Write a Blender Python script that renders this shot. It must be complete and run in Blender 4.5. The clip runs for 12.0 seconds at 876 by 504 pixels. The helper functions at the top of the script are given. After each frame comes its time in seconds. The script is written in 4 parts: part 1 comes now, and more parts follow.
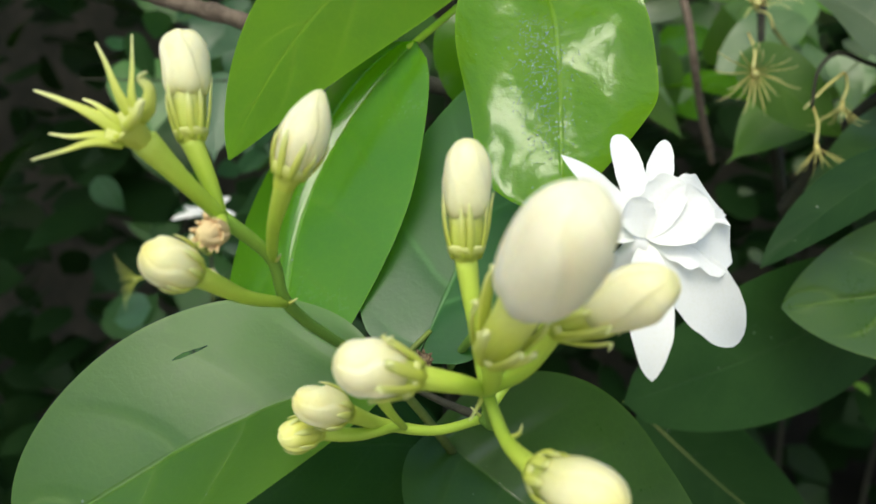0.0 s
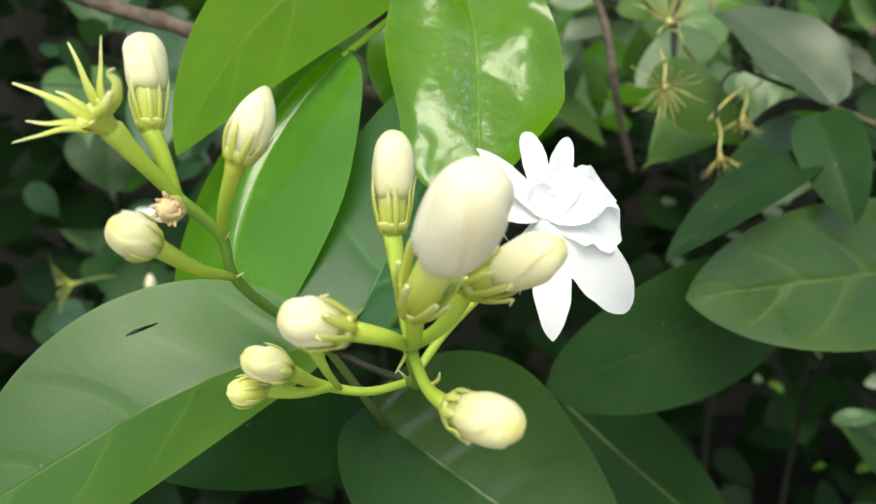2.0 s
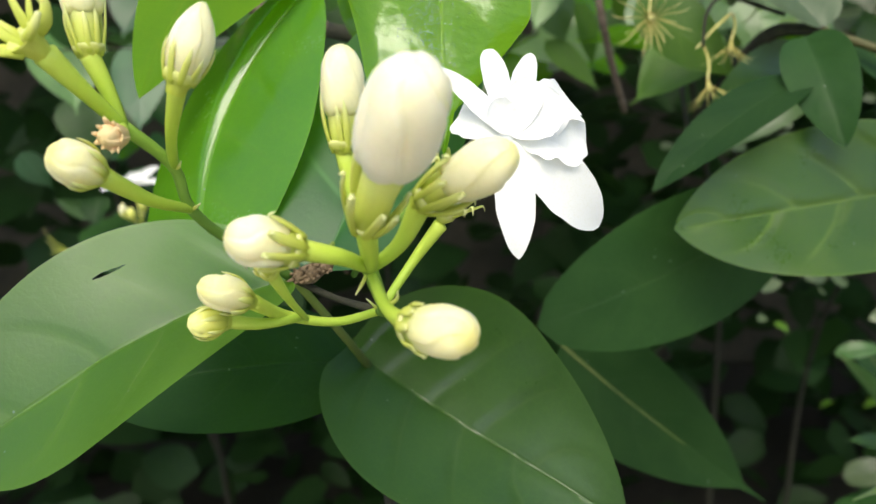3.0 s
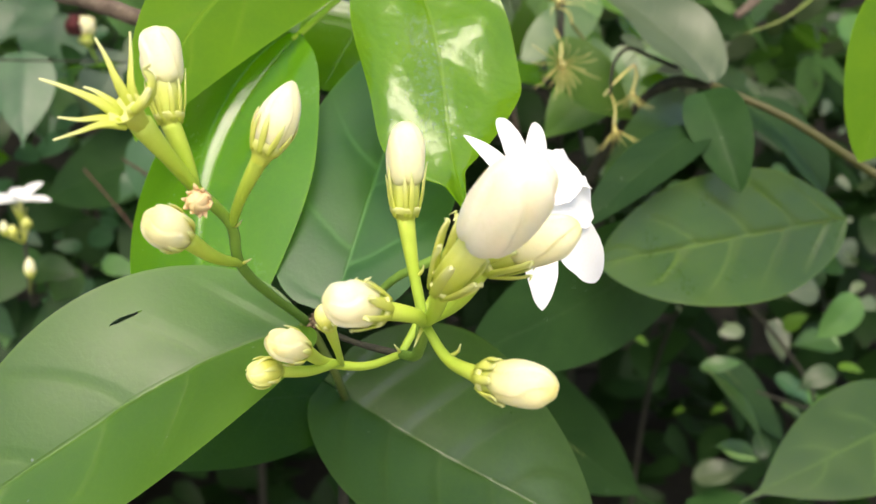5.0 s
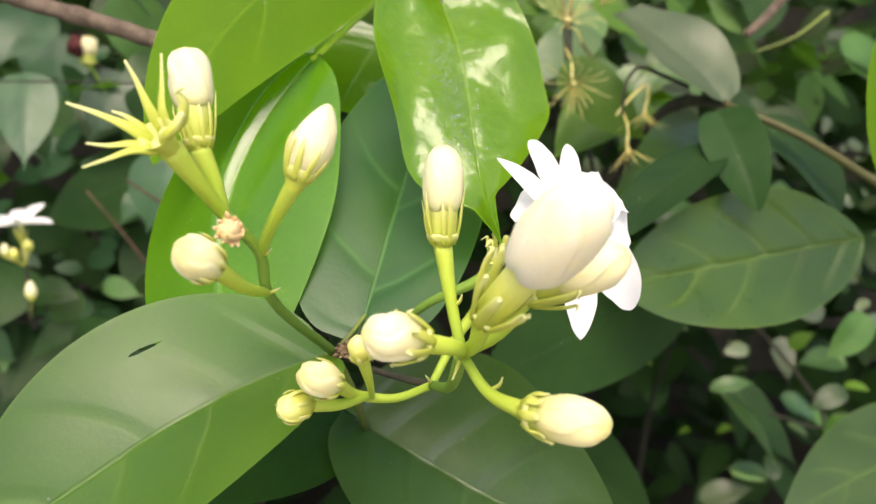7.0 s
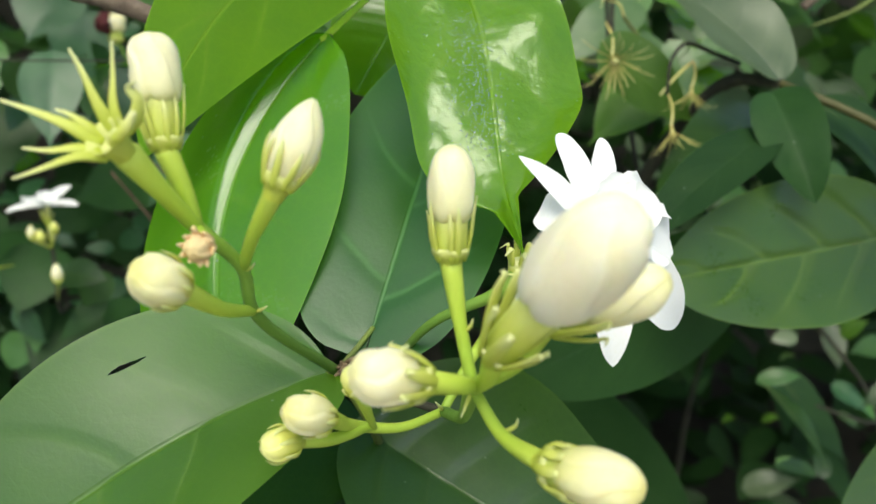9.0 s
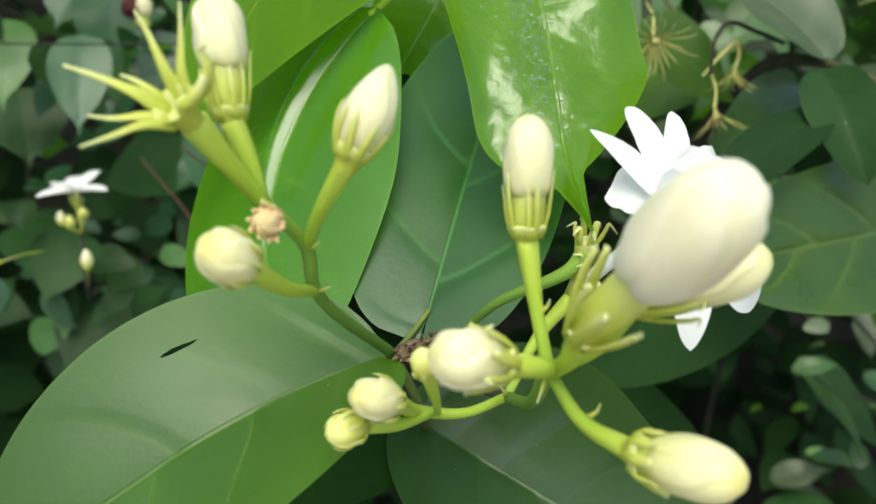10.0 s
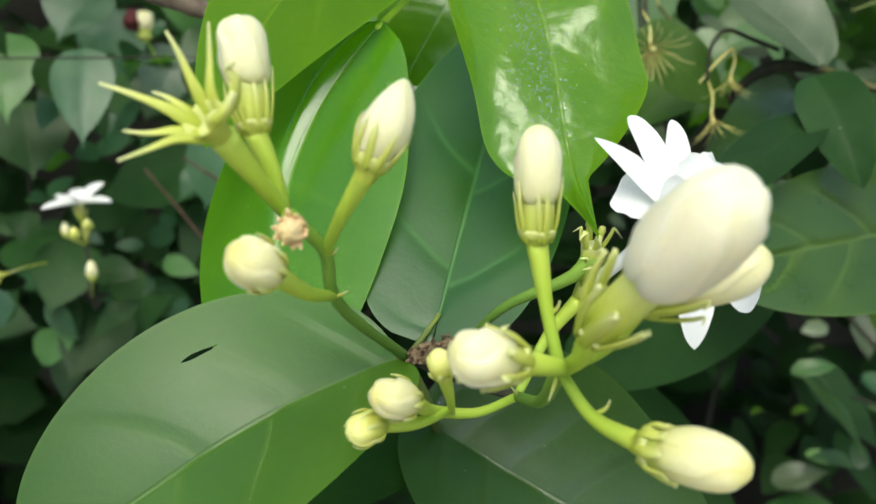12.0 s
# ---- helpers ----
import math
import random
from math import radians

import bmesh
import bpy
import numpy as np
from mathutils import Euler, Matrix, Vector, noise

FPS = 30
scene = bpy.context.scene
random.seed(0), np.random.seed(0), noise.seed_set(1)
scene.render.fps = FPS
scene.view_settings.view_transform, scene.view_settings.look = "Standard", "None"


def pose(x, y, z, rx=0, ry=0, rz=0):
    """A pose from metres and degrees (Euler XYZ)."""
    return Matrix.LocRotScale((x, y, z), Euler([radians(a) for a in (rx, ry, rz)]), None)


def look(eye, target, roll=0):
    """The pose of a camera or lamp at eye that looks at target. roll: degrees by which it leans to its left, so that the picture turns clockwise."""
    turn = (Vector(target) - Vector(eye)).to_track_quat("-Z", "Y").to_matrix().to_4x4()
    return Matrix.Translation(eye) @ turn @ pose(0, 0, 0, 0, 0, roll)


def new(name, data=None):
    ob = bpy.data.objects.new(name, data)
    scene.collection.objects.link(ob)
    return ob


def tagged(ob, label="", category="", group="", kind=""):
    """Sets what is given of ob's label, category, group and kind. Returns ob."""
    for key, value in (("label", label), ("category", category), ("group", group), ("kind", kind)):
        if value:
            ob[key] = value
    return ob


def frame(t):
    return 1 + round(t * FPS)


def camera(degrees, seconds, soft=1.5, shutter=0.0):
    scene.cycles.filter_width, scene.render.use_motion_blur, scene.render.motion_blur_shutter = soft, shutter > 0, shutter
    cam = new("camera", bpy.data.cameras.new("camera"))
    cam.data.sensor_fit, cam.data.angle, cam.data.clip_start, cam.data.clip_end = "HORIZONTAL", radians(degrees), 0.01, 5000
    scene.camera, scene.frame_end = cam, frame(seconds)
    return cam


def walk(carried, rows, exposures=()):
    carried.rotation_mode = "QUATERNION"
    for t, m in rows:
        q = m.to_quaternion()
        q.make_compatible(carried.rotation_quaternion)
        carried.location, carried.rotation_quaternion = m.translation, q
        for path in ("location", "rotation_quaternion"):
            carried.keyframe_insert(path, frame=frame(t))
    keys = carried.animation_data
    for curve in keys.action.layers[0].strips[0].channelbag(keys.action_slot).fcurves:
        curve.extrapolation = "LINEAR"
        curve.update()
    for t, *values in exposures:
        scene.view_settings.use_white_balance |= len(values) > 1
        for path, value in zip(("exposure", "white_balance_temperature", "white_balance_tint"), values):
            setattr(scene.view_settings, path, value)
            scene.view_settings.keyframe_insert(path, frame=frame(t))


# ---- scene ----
import collections
cam = camera(56.0, 12.0)
PATH = [
    (0, (0.008, 0.011, 1.207), (0.007, 1.946, 0.698), -0.4),
    (0.5, (0.011, 0.004, 1.207), (0.102, 1.936, 0.698), -0.2),
    (1, (0.011, 0.0, 1.21), (0.114, 1.937, 0.724), 0.4),
    (1.5, (0.01, -0.007, 1.212), (0.171, 1.93, 0.74), 0.9),
    (2, (0.009, -0.007, 1.206), (0.16, 1.929, 0.729), 0.6),
    (2.5, (0.019, -0.006, 1.198), (0.125, 1.919, 0.666), -1.9),
    (4.5, (-0.009, -0.007, 1.207), (0.36, 1.869, 0.622), 0.7),
    (5, (-0.016, -0.012, 1.21), (0.478, 1.848, 0.665), 1.4),
    (5.5, (-0.018, -0.005, 1.212), (0.437, 1.858, 0.644), 1.8),
    (6, (-0.022, -0.007, 1.211), (0.456, 1.858, 0.666), 1.8),
    (6.5, (-0.027, -0.012, 1.211), (0.473, 1.858, 0.707), 1.2),
    (7, (-0.021, -0.005, 1.21), (0.486, 1.863, 0.707), 1.2),
    (9, (-0.012, 0.012, 1.211), (0.396, 1.887, 0.647), 0.8),
    (9.5, (-0.016, 0.015, 1.212), (0.375, 1.894, 0.649), 1.1),
    (10, (-0.018, 0.018, 1.208), (0.347, 1.893, 0.617), 0.5),
    (10.5, (-0.019, 0.016, 1.211), (0.332, 1.9, 0.638), 0.2),
    (11, (-0.016, 0.013, 1.212), (0.335, 1.897, 0.64), -0.3),
    (11.5, (-0.018, 0.013, 1.212), (0.328, 1.898, 0.64), -0.3),
    (12, (-0.021, 0.014, 1.209), (0.351, 1.894, 0.636), -0.1),
]
walk(cam, [(t, look(eye, target, roll)) for t, eye, target, roll in PATH],
     exposures=[(0, 0.04, 6700, 0), (1.5, 0.19, 6750, 2), (2.7, 0.36, 6800, 4), (4.5, 0.53, 7150, 10), (7, 0.58, 7400, 16), (9, 0.21, 6700, 0), (12, 0.17, 6600, -1)])
cam.data.dof.use_dof, cam.data.dof.focus_distance, cam.data.dof.aperture_fstop = True, 0.14, 24.0

# ---- light ----
world = bpy.data.worlds.new("overcast_sky")
scene.world = world
world.use_nodes = True
wn = world.node_tree
sky = wn.nodes.new("ShaderNodeTexSky")
sky.sky_type, sky.sun_disc = "NISHITA", False
sky.sun_elevation, sky.sun_rotation = radians(57), radians(198)
sky.air_density, sky.dust_density, sky.ozone_density = 1.0, 3.0, 1.0
wn.links.new(sky.outputs[0], wn.nodes["Background"].inputs[0])
wn.nodes["Background"].inputs[1].default_value = 0.20

sun_data = bpy.data.lights.new("sun", "SUN")
sun_data.energy, sun_data.angle, sun_data.color = 1.8, radians(36), (1.0, 0.95, 0.85)
sun = new("sun", sun_data)
sun.matrix_world = look((-0.5, -1.55, 2.55), (0, 0, 0))


# ---- materials ----
def material(name):
    m = bpy.data.materials.new(name)
    m.use_nodes = True
    return m, m.node_tree, m.node_tree.nodes["Principled BSDF"]


def sum_up(tree, op, a, b=None, c=None, clamp=False):
    nd = tree.nodes.new("ShaderNodeMath")
    nd.operation, nd.use_clamp = op, clamp
    for k, v in enumerate((a, b, c)):
        if v is None:
            continue
        if isinstance(v, (int, float)):
            nd.inputs[k].default_value = v
        else:
            tree.links.new(v, nd.inputs[k])
    return nd.outputs[0]


def step(tree, v, lo, hi, a=0.0, b=1.0):
    nd = tree.nodes.new("ShaderNodeMapRange")
    nd.interpolation_type = "SMOOTHSTEP"
    tree.links.new(v, nd.inputs[0])
    for k, x in enumerate((lo, hi, a, b)):
        nd.inputs[k + 1].default_value = x
    return nd.outputs[0]


def blend(tree, f, a, b, kind="MIX"):
    nd = tree.nodes.new("ShaderNodeMix")
    nd.data_type, nd.blend_type = "RGBA", kind
    for k, v in ((0, f), (6, a), (7, b)):
        if isinstance(v, (int, float)):
            nd.inputs[k].default_value = v
        elif isinstance(v, tuple):
            nd.inputs[k].default_value = (*v, 1) if len(v) == 3 else v
        else:
            tree.links.new(v, nd.inputs[k])
    return nd.outputs[2]


def grain(tree, scale, detail=4.0, rough=0.55, where=None):
    nd = tree.nodes.new("ShaderNodeTexNoise")
    nd.inputs["Scale"].default_value, nd.inputs["Detail"].default_value, nd.inputs["Roughness"].default_value = scale, detail, rough
    if where is None:
        co = tree.nodes.new("ShaderNodeTexCoord")
        where = co.outputs["Object"]
    tree.links.new(where, nd.inputs["Vector"])
    return nd.outputs[0]


def relief(tree, bsdf, height, strength, distance):
    nd = tree.nodes.new("ShaderNodeBump")
    nd.inputs["Strength"].default_value, nd.inputs["Distance"].default_value = strength, distance
    tree.links.new(height, nd.inputs["Height"])
    for sh in bsdf:
        tree.links.new(nd.outputs[0], sh.inputs["Normal"])


def leaf_material(name, dark, light, through_colour, share, rough=0.36, gloss=0.5, veins=5.0, coat=0.0, vary=0.25, edge=0.3, blister=0.0, show=0.6):
    """A leaf blade: veins follow its own coordinates, u across and v along."""
    m, tree, b = material(name)
    uv = tree.nodes.new("ShaderNodeUVMap")
    xyz = tree.nodes.new("ShaderNodeSeparateXYZ")
    tree.links.new(uv.outputs[0], xyz.inputs[0])
    u, v = xyz.outputs[0], xyz.outputs[1]
    signed = sum_up(tree, "MULTIPLY_ADD", u, 2.0, -1.0)
    a = sum_up(tree, "ABSOLUTE", signed)
    side = sum_up(tree, "MULTIPLY", sum_up(tree, "SIGN", signed), 0.03)
    arc = sum_up(tree, "MULTIPLY", sum_up(tree, "POWER", a, 1.35), 0.24)
    s = sum_up(tree, "ADD", sum_up(tree, "SUBTRACT", sum_up(tree, "POWER", v, 0.85), arc), side)
    s = sum_up(tree, "ADD", s, sum_up(tree, "MULTIPLY_ADD", grain(tree, 45, 2), 0.07, -0.035))
    cell = sum_up(tree, "FRACT", sum_up(tree, "MULTIPLY", s, veins))
    off = sum_up(tree, "ABSOLUTE", sum_up(tree, "SUBTRACT", cell, 0.5))
    fade = step(tree, a, 0.45, 0.95, 1.0, 0.1)
    side_vein = sum_up(tree, "MULTIPLY", step(tree, off, 0.008, 0.05, 1.0, 0.0), fade)
    rib = step(tree, a, 0.010, 0.034, 1.0, 0.0)
    vein = sum_up(tree, "MAXIMUM", sum_up(tree, "MULTIPLY", side_vein, 0.85), rib)
    info = tree.nodes.new("ShaderNodeObjectInfo")
    n1, n2 = grain(tree, 60, 3), grain(tree, 900, 3)
    net = tree.nodes.new("ShaderNodeTexVoronoi")
    net.feature = "DISTANCE_TO_EDGE"
    net.inputs["Scale"].default_value = 420
    spot = tree.nodes.new("ShaderNodeTexCoord")
    tree.links.new(spot.outputs["Object"], net.inputs["Vector"])
    mesh_line = step(tree, net.outputs[0], 0.02, 0.09, 1.0, 0.0)
    mix = sum_up(tree, "ADD", sum_up(tree, "MULTIPLY", step(tree, n1, 0.3, 0.7), 0.6), sum_up(tree, "MULTIPLY", n2, 0.4))
    col = blend(tree, mix, dark, light)
    col = blend(tree, sum_up(tree, "MULTIPLY", mesh_line, 0.16), col, (light[0] * 1.5, light[1] * 1.3, light[2] * 1.3))
    lift = step(tree, info.outputs["Random"], 0.0, 1.0, 1.0 - vary, 1.0 + vary)
    col = blend(tree, 1.0, col, lift, "MULTIPLY")
    col = blend(tree, sum_up(tree, "MULTIPLY", vein, show), col, (light[0] * 2.3, light[1] * 1.75, light[2] * 2.2))
    col = blend(tree, step(tree, a, 0.965, 0.994, 0.0, edge), col, (light[0] * 2.2, light[1] * 1.7, light[2] * 1.8))
    dots = tree.nodes.new("ShaderNodeTexVoronoi")
    dots.inputs["Scale"].default_value = 330
    tree.links.new(spot.outputs["Object"], dots.inputs["Vector"])
    pick = tree.nodes.new("ShaderNodeSeparateColor")
    tree.links.new(dots.outputs["Color"], pick.inputs[0])
    dust = sum_up(tree, "MULTIPLY", step(tree, dots.outputs["Distance"], 0.05, 0.12, 0.6, 0.0), step(tree, pick.outputs[0], 0.90, 0.92))
    col = blend(tree, dust, col, (0.45, 0.50, 0.40))
    tree.links.new(col, b.inputs["Base Color"])
    rgh = sum_up(tree, "ADD", step(tree, n1, 0.25, 0.75, rough - 0.07, rough + 0.07), sum_up(tree, "MULTIPLY_ADD", n2, 0.16, -0.08))
    tree.links.new(rgh, b.inputs["Roughness"])
    b.inputs["Specular IOR Level"].default_value = gloss
    b.inputs["Coat Weight"].default_value, b.inputs["Coat Roughness"].default_value = coat, 0.12
    tr = tree.nodes.new("ShaderNodeBsdfTranslucent")
    tcol = blend(tree, sum_up(tree, "MULTIPLY", vein, 0.45), through_colour, (through_colour[0] * 0.6, through_colour[1] * 0.6, through_colour[2]))
    tcol = blend(tree, 1.0, tcol, lift, "MULTIPLY")
    tree.links.new(tcol, tr.inputs[0])
    both = tree.nodes.new("ShaderNodeMixShader")
    both.inputs[0].default_value = share
    tree.links.new(b.outputs[0], both.inputs[1])
    tree.links.new(tr.outputs[0], both.inputs[2])
    tree.links.new(both.outputs[0], tree.nodes["Material Output"].inputs[0])
    pillow = sum_up(tree, "MULTIPLY", step(tree, off, 0.0, 0.35), fade)
    h = sum_up(tree, "SUBTRACT", sum_up(tree, "ADD", sum_up(tree, "MULTIPLY", pillow, 0.5), sum_up(tree, "ADD", sum_up(tree, "MULTIPLY", n2, 0.28), sum_up(tree, "MULTIPLY", mesh_line, -0.02))), rib)
    h = sum_up(tree, "ADD", h, sum_up(tree, "MULTIPLY", grain(tree, 38, 2), 2.2))
    if blister:
        h = sum_up(tree, "ADD", h, sum_up(tree, "MULTIPLY", sum_up(tree, "ADD", grain(tree, 110, 2), sum_up(tree, "MULTIPLY", grain(tree, 900, 2), 0.05)), blister))
    relief(tree, (b, tr), h, 0.35, 0.0004)
    return m


def plant_material(name, colours, rough=0.45, through_colour=None, share=0.0, scale=300, bump=0.25, sss=0.0, gloss=0.4):
    """Soft plant tissue; colours run along v from the base to the end."""
    m, tree, b = material(name)
    uv = tree.nodes.new("ShaderNodeUVMap")
    xyz = tree.nodes.new("ShaderNodeSeparateXYZ")
    tree.links.new(uv.outputs[0], xyz.inputs[0])
    ramp = tree.nodes.new("ShaderNodeValToRGB")
    n1, n2 = grain(tree, scale, 4), grain(tree, scale * 7, 3)
    place = sum_up(tree, "ADD", xyz.outputs[1], sum_up(tree, "MULTIPLY_ADD", n1, 0.16, -0.08))
    tree.links.new(place, ramp.inputs[0])
    els = ramp.color_ramp.elements
    while len(els) < len(colours):
        els.new(0.5)
    for el, (p, c) in zip(els, colours):
        el.position, el.color = p, (*c, 1)
    col = blend(tree, sum_up(tree, "MULTIPLY", step(tree, n2, 0.45, 0.75), 0.16), ramp.outputs[0], (0.72, 0.70, 0.40), "MULTIPLY")
    tree.links.new(col, b.inputs["Base Color"])
    tree.links.new(step(tree, n1, 0.2, 0.8, rough - 0.06, rough + 0.1), b.inputs["Roughness"])
    b.inputs["Specular IOR Level"].default_value = gloss
    if sss:
        b.inputs["Subsurface Weight"].default_value, b.inputs["Subsurface Scale"].default_value = sss, 0.010
        b.inputs["Subsurface Radius"].default_value = (1.0, 0.85, 0.55)
    lit = [b]
    if share:
        tr = tree.nodes.new("ShaderNodeBsdfTranslucent")
        tr.inputs[0].default_value = (*through_colour, 1)
        both = tree.nodes.new("ShaderNodeMixShader")
        both.inputs[0].default_value = share
        tree.links.new(b.outputs[0], both.inputs[1])
        tree.links.new(tr.outputs[0], both.inputs[2])
        tree.links.new(both.outputs[0], tree.nodes["Material Output"].inputs[0])
        lit.append(tr)
    relief(tree, lit, sum_up(tree, "ADD", n1, sum_up(tree, "MULTIPLY", n2, 0.4)), bump, 0.0004)
    return m


def rough_material(name, dark, light, scale, rough=0.85, bump=0.6, depth=0.001):
    m, tree, b = material(name)
    n1, n2 = grain(tree, scale, 6, 0.65), grain(tree, scale * 6, 4)
    col = blend(tree, step(tree, n1, 0.3, 0.7), dark, light)
    col = blend(tree, sum_up(tree, "MULTIPLY", n2, 0.5), col, (dark[0] * 0.6, dark[1] * 0.6, dark[2] * 0.6))
    tree.links.new(col, b.inputs["Base Color"])
    b.inputs["Roughness"].default_value = rough
    relief(tree, (b,), sum_up(tree, "ADD", n1, sum_up(tree, "MULTIPLY", n2, 0.5)), bump, depth)
    return m


LEAF_MATURE = leaf_material("leaf_mature", (0.031, 0.096, 0.014), (0.054, 0.138, 0.019), (0.33, 0.60, 0.010), 0.44, rough=0.45, gloss=0.85, edge=0.5, show=0.75, veins=4.0)
LEAF_BROAD = leaf_material("leaf_broad", (0.050, 0.128, 0.015), (0.084, 0.178, 0.022), (0.26, 0.54, 0.014), 0.38, rough=0.34, gloss=0.9, edge=0.4, show=0.45)
LEAF_DIM = leaf_material("leaf_dim", (0.018, 0.053, 0.009), (0.031, 0.078, 0.013), (0.10, 0.25, 0.015), 0.16, rough=0.36, gloss=0.75, edge=0.3, show=0.4)
LEAF_SKY_TINT = leaf_material("leaf_sky_tint", (0.024, 0.116, 0.020), (0.042, 0.160, 0.030), (0.14, 0.50, 0.02), 0.36, rough=0.38, gloss=0.85, edge=0.4, show=0.6, veins=3.4)
LEAF_SHADED = leaf_material("leaf_shaded", (0.013, 0.044, 0.011), (0.025, 0.068, 0.016), (0.08, 0.22, 0.02), 0.15, rough=0.48, gloss=0.18, edge=0.12, show=0.2)
LEAF_YOUNG = leaf_material("leaf_young", (0.058, 0.20, 0.007), (0.095, 0.265, 0.010), (0.30, 0.64, 0.012), 0.44, rough=0.21, gloss=0.95, show=0.3)
LEAF_UNDER = leaf_material("leaf_underside", (0.10, 0.25, 0.010), (0.15, 0.32, 0.014), (0.38, 0.70, 0.015), 0.50, rough=0.6, gloss=0.15, show=0.3)
LEAF_GLOSSY = leaf_material("leaf_glossy", (0.105, 0.265, 0.009), (0.160, 0.340, 0.013), (0.38, 0.72, 0.015), 0.46, rough=0.19, gloss=1.0, blister=9.0, show=0.25)
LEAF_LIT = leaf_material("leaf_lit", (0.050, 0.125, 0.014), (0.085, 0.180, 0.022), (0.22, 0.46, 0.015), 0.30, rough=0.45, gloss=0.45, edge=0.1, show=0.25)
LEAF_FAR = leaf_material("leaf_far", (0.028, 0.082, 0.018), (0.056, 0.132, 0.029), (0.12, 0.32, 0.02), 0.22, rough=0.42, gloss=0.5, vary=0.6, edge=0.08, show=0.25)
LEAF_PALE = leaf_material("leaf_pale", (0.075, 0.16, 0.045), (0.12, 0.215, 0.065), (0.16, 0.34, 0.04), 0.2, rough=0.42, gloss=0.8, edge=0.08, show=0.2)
LEAF_GREY = leaf_material("leaf_greyish", (0.060, 0.095, 0.040), (0.095, 0.135, 0.062), (0.12, 0.22, 0.04), 0.18, rough=0.42, gloss=0.7, edge=0.08, show=0.25)
LEAF_SHEEN = leaf_material("leaf_sheen", (0.020, 0.068, 0.028), (0.042, 0.112, 0.045), (0.12, 0.32, 0.02), 0.18, rough=0.40, gloss=0.5, edge=0.08, show=0.25)
CREAM = plant_material("bud_cream", ((0.0, (0.70, 0.67, 0.27)), (0.14, (0.79, 0.73, 0.40)), (0.5, (0.83, 0.76, 0.48)), (0.85, (0.82, 0.75, 0.45)), (1.0, (0.73, 0.67, 0.31))), 0.5, sss=0.6, scale=260, bump=0.18)
CREAM_BIG = plant_material("bud_cream_large", ((0.0, (0.80, 0.73, 0.54)), (0.2, (0.84, 0.76, 0.57)), (0.8, (0.84, 0.77, 0.56)), (1.0, (0.80, 0.74, 0.52))), 0.5, sss=0.85, scale=260, bump=0.14)
CREAM_WARM = plant_material("bud_cream_warm", ((0.0, (0.62, 0.62, 0.16)), (0.16, (0.74, 0.70, 0.28)), (0.5, (0.82, 0.75, 0.43)), (0.85, (0.80, 0.73, 0.38)), (1.0, (0.68, 0.60, 0.22))), 0.5, sss=0.6, scale=260, bump=0.2)
BUD_TUBE = plant_material("bud_tube", ((0.0, (0.50, 0.60, 0.07)), (0.5, (0.61, 0.66, 0.14)), (1.0, (0.74, 0.75, 0.34))), 0.5, sss=0.4, scale=300, bump=0.2)
BUD_GREEN = plant_material("bud_green", ((0.0, (0.50, 0.56, 0.06)), (0.5, (0.72, 0.72, 0.16)), (1.0, (0.80, 0.78, 0.27))), 0.5, sss=0.4)
PETAL = plant_material("petal_white", ((0.0, (0.90, 0.91, 0.84)), (0.25, (0.92, 0.92, 0.91)), (1.0, (0.92, 0.92, 0.92))), 0.5, (0.92, 0.93, 0.92), 0.26, scale=400, bump=0.2)
STALK = plant_material("stalk_green", ((0.0, (0.30, 0.45, 0.045)), (0.6, (0.42, 0.57, 0.06)), (1.0, (0.52, 0.64, 0.09))), 0.5, scale=500, bump=0.3, sss=0.15)
CALYX = plant_material("calyx_green", ((0.0, (0.52, 0.60, 0.07)), (0.5, (0.64, 0.68, 0.15)), (1.0, (0.76, 0.78, 0.38))), 0.5, (0.6, 0.62, 0.1), 0.2, scale=500)
SPENT = plant_material("spent_pink", ((0.0, (0.50, 0.42, 0.16)), (0.5, (0.66, 0.45, 0.25)), (1.0, (0.70, 0.55, 0.28))), 0.65, scale=700, bump=0.5)
DRY = plant_material("dry_calyx", ((0.0, (0.34, 0.26, 0.08)), (0.3, (0.52, 0.47, 0.14)), (1.0, (0.66, 0.62, 0.26))), 0.6, scale=500)
STEM_OLD = plant_material("stem_old", ((0.0, (0.10, 0.13, 0.03)), (0.5, (0.14, 0.18, 0.04)), (1.0, (0.18, 0.25, 0.045))), 0.6, scale=500, bump=0.5)
STEM_GREEN = plant_material("stem_green", ((0.0, (0.09, 0.18, 0.028)), (0.5, (0.15, 0.28, 0.036)), (1.0, (0.25, 0.41, 0.05))), 0.55, scale=500, bump=0.5)
OLIVE = plant_material("stem_olive", ((0.0, (0.070, 0.085, 0.018)), (0.5, (0.095, 0.110, 0.022)), (1.0, (0.075, 0.070, 0.022))), 0.55, scale=300, bump=0.5)
WATER, water_tree, water_bsdf = material("water")
water_bsdf.inputs["Base Color"].default_value = (0.9, 0.95, 0.9, 1)
water_bsdf.inputs["Roughness"].default_value, water_bsdf.inputs["IOR"].default_value = 0.04, 1.33
water_bsdf.inputs["Transmission Weight"].default_value = 0.8
BARK = rough_material("bark", (0.085, 0.060, 0.042), (0.22, 0.165, 0.12), 260, bump=0.8, depth=0.0008)
BARK_DARK = rough_material("bark_dark", (0.017, 0.018, 0.010), (0.042, 0.040, 0.021), 220, bump=0.8, depth=0.0008)
BARK_RED = rough_material("bark_reddish", (0.060, 0.032, 0.020), (0.15, 0.085, 0.05), 300, bump=0.7, depth=0.0006)
SCALES = rough_material("dry_scales", (0.095, 0.065, 0.036), (0.36, 0.25, 0.14), 900)
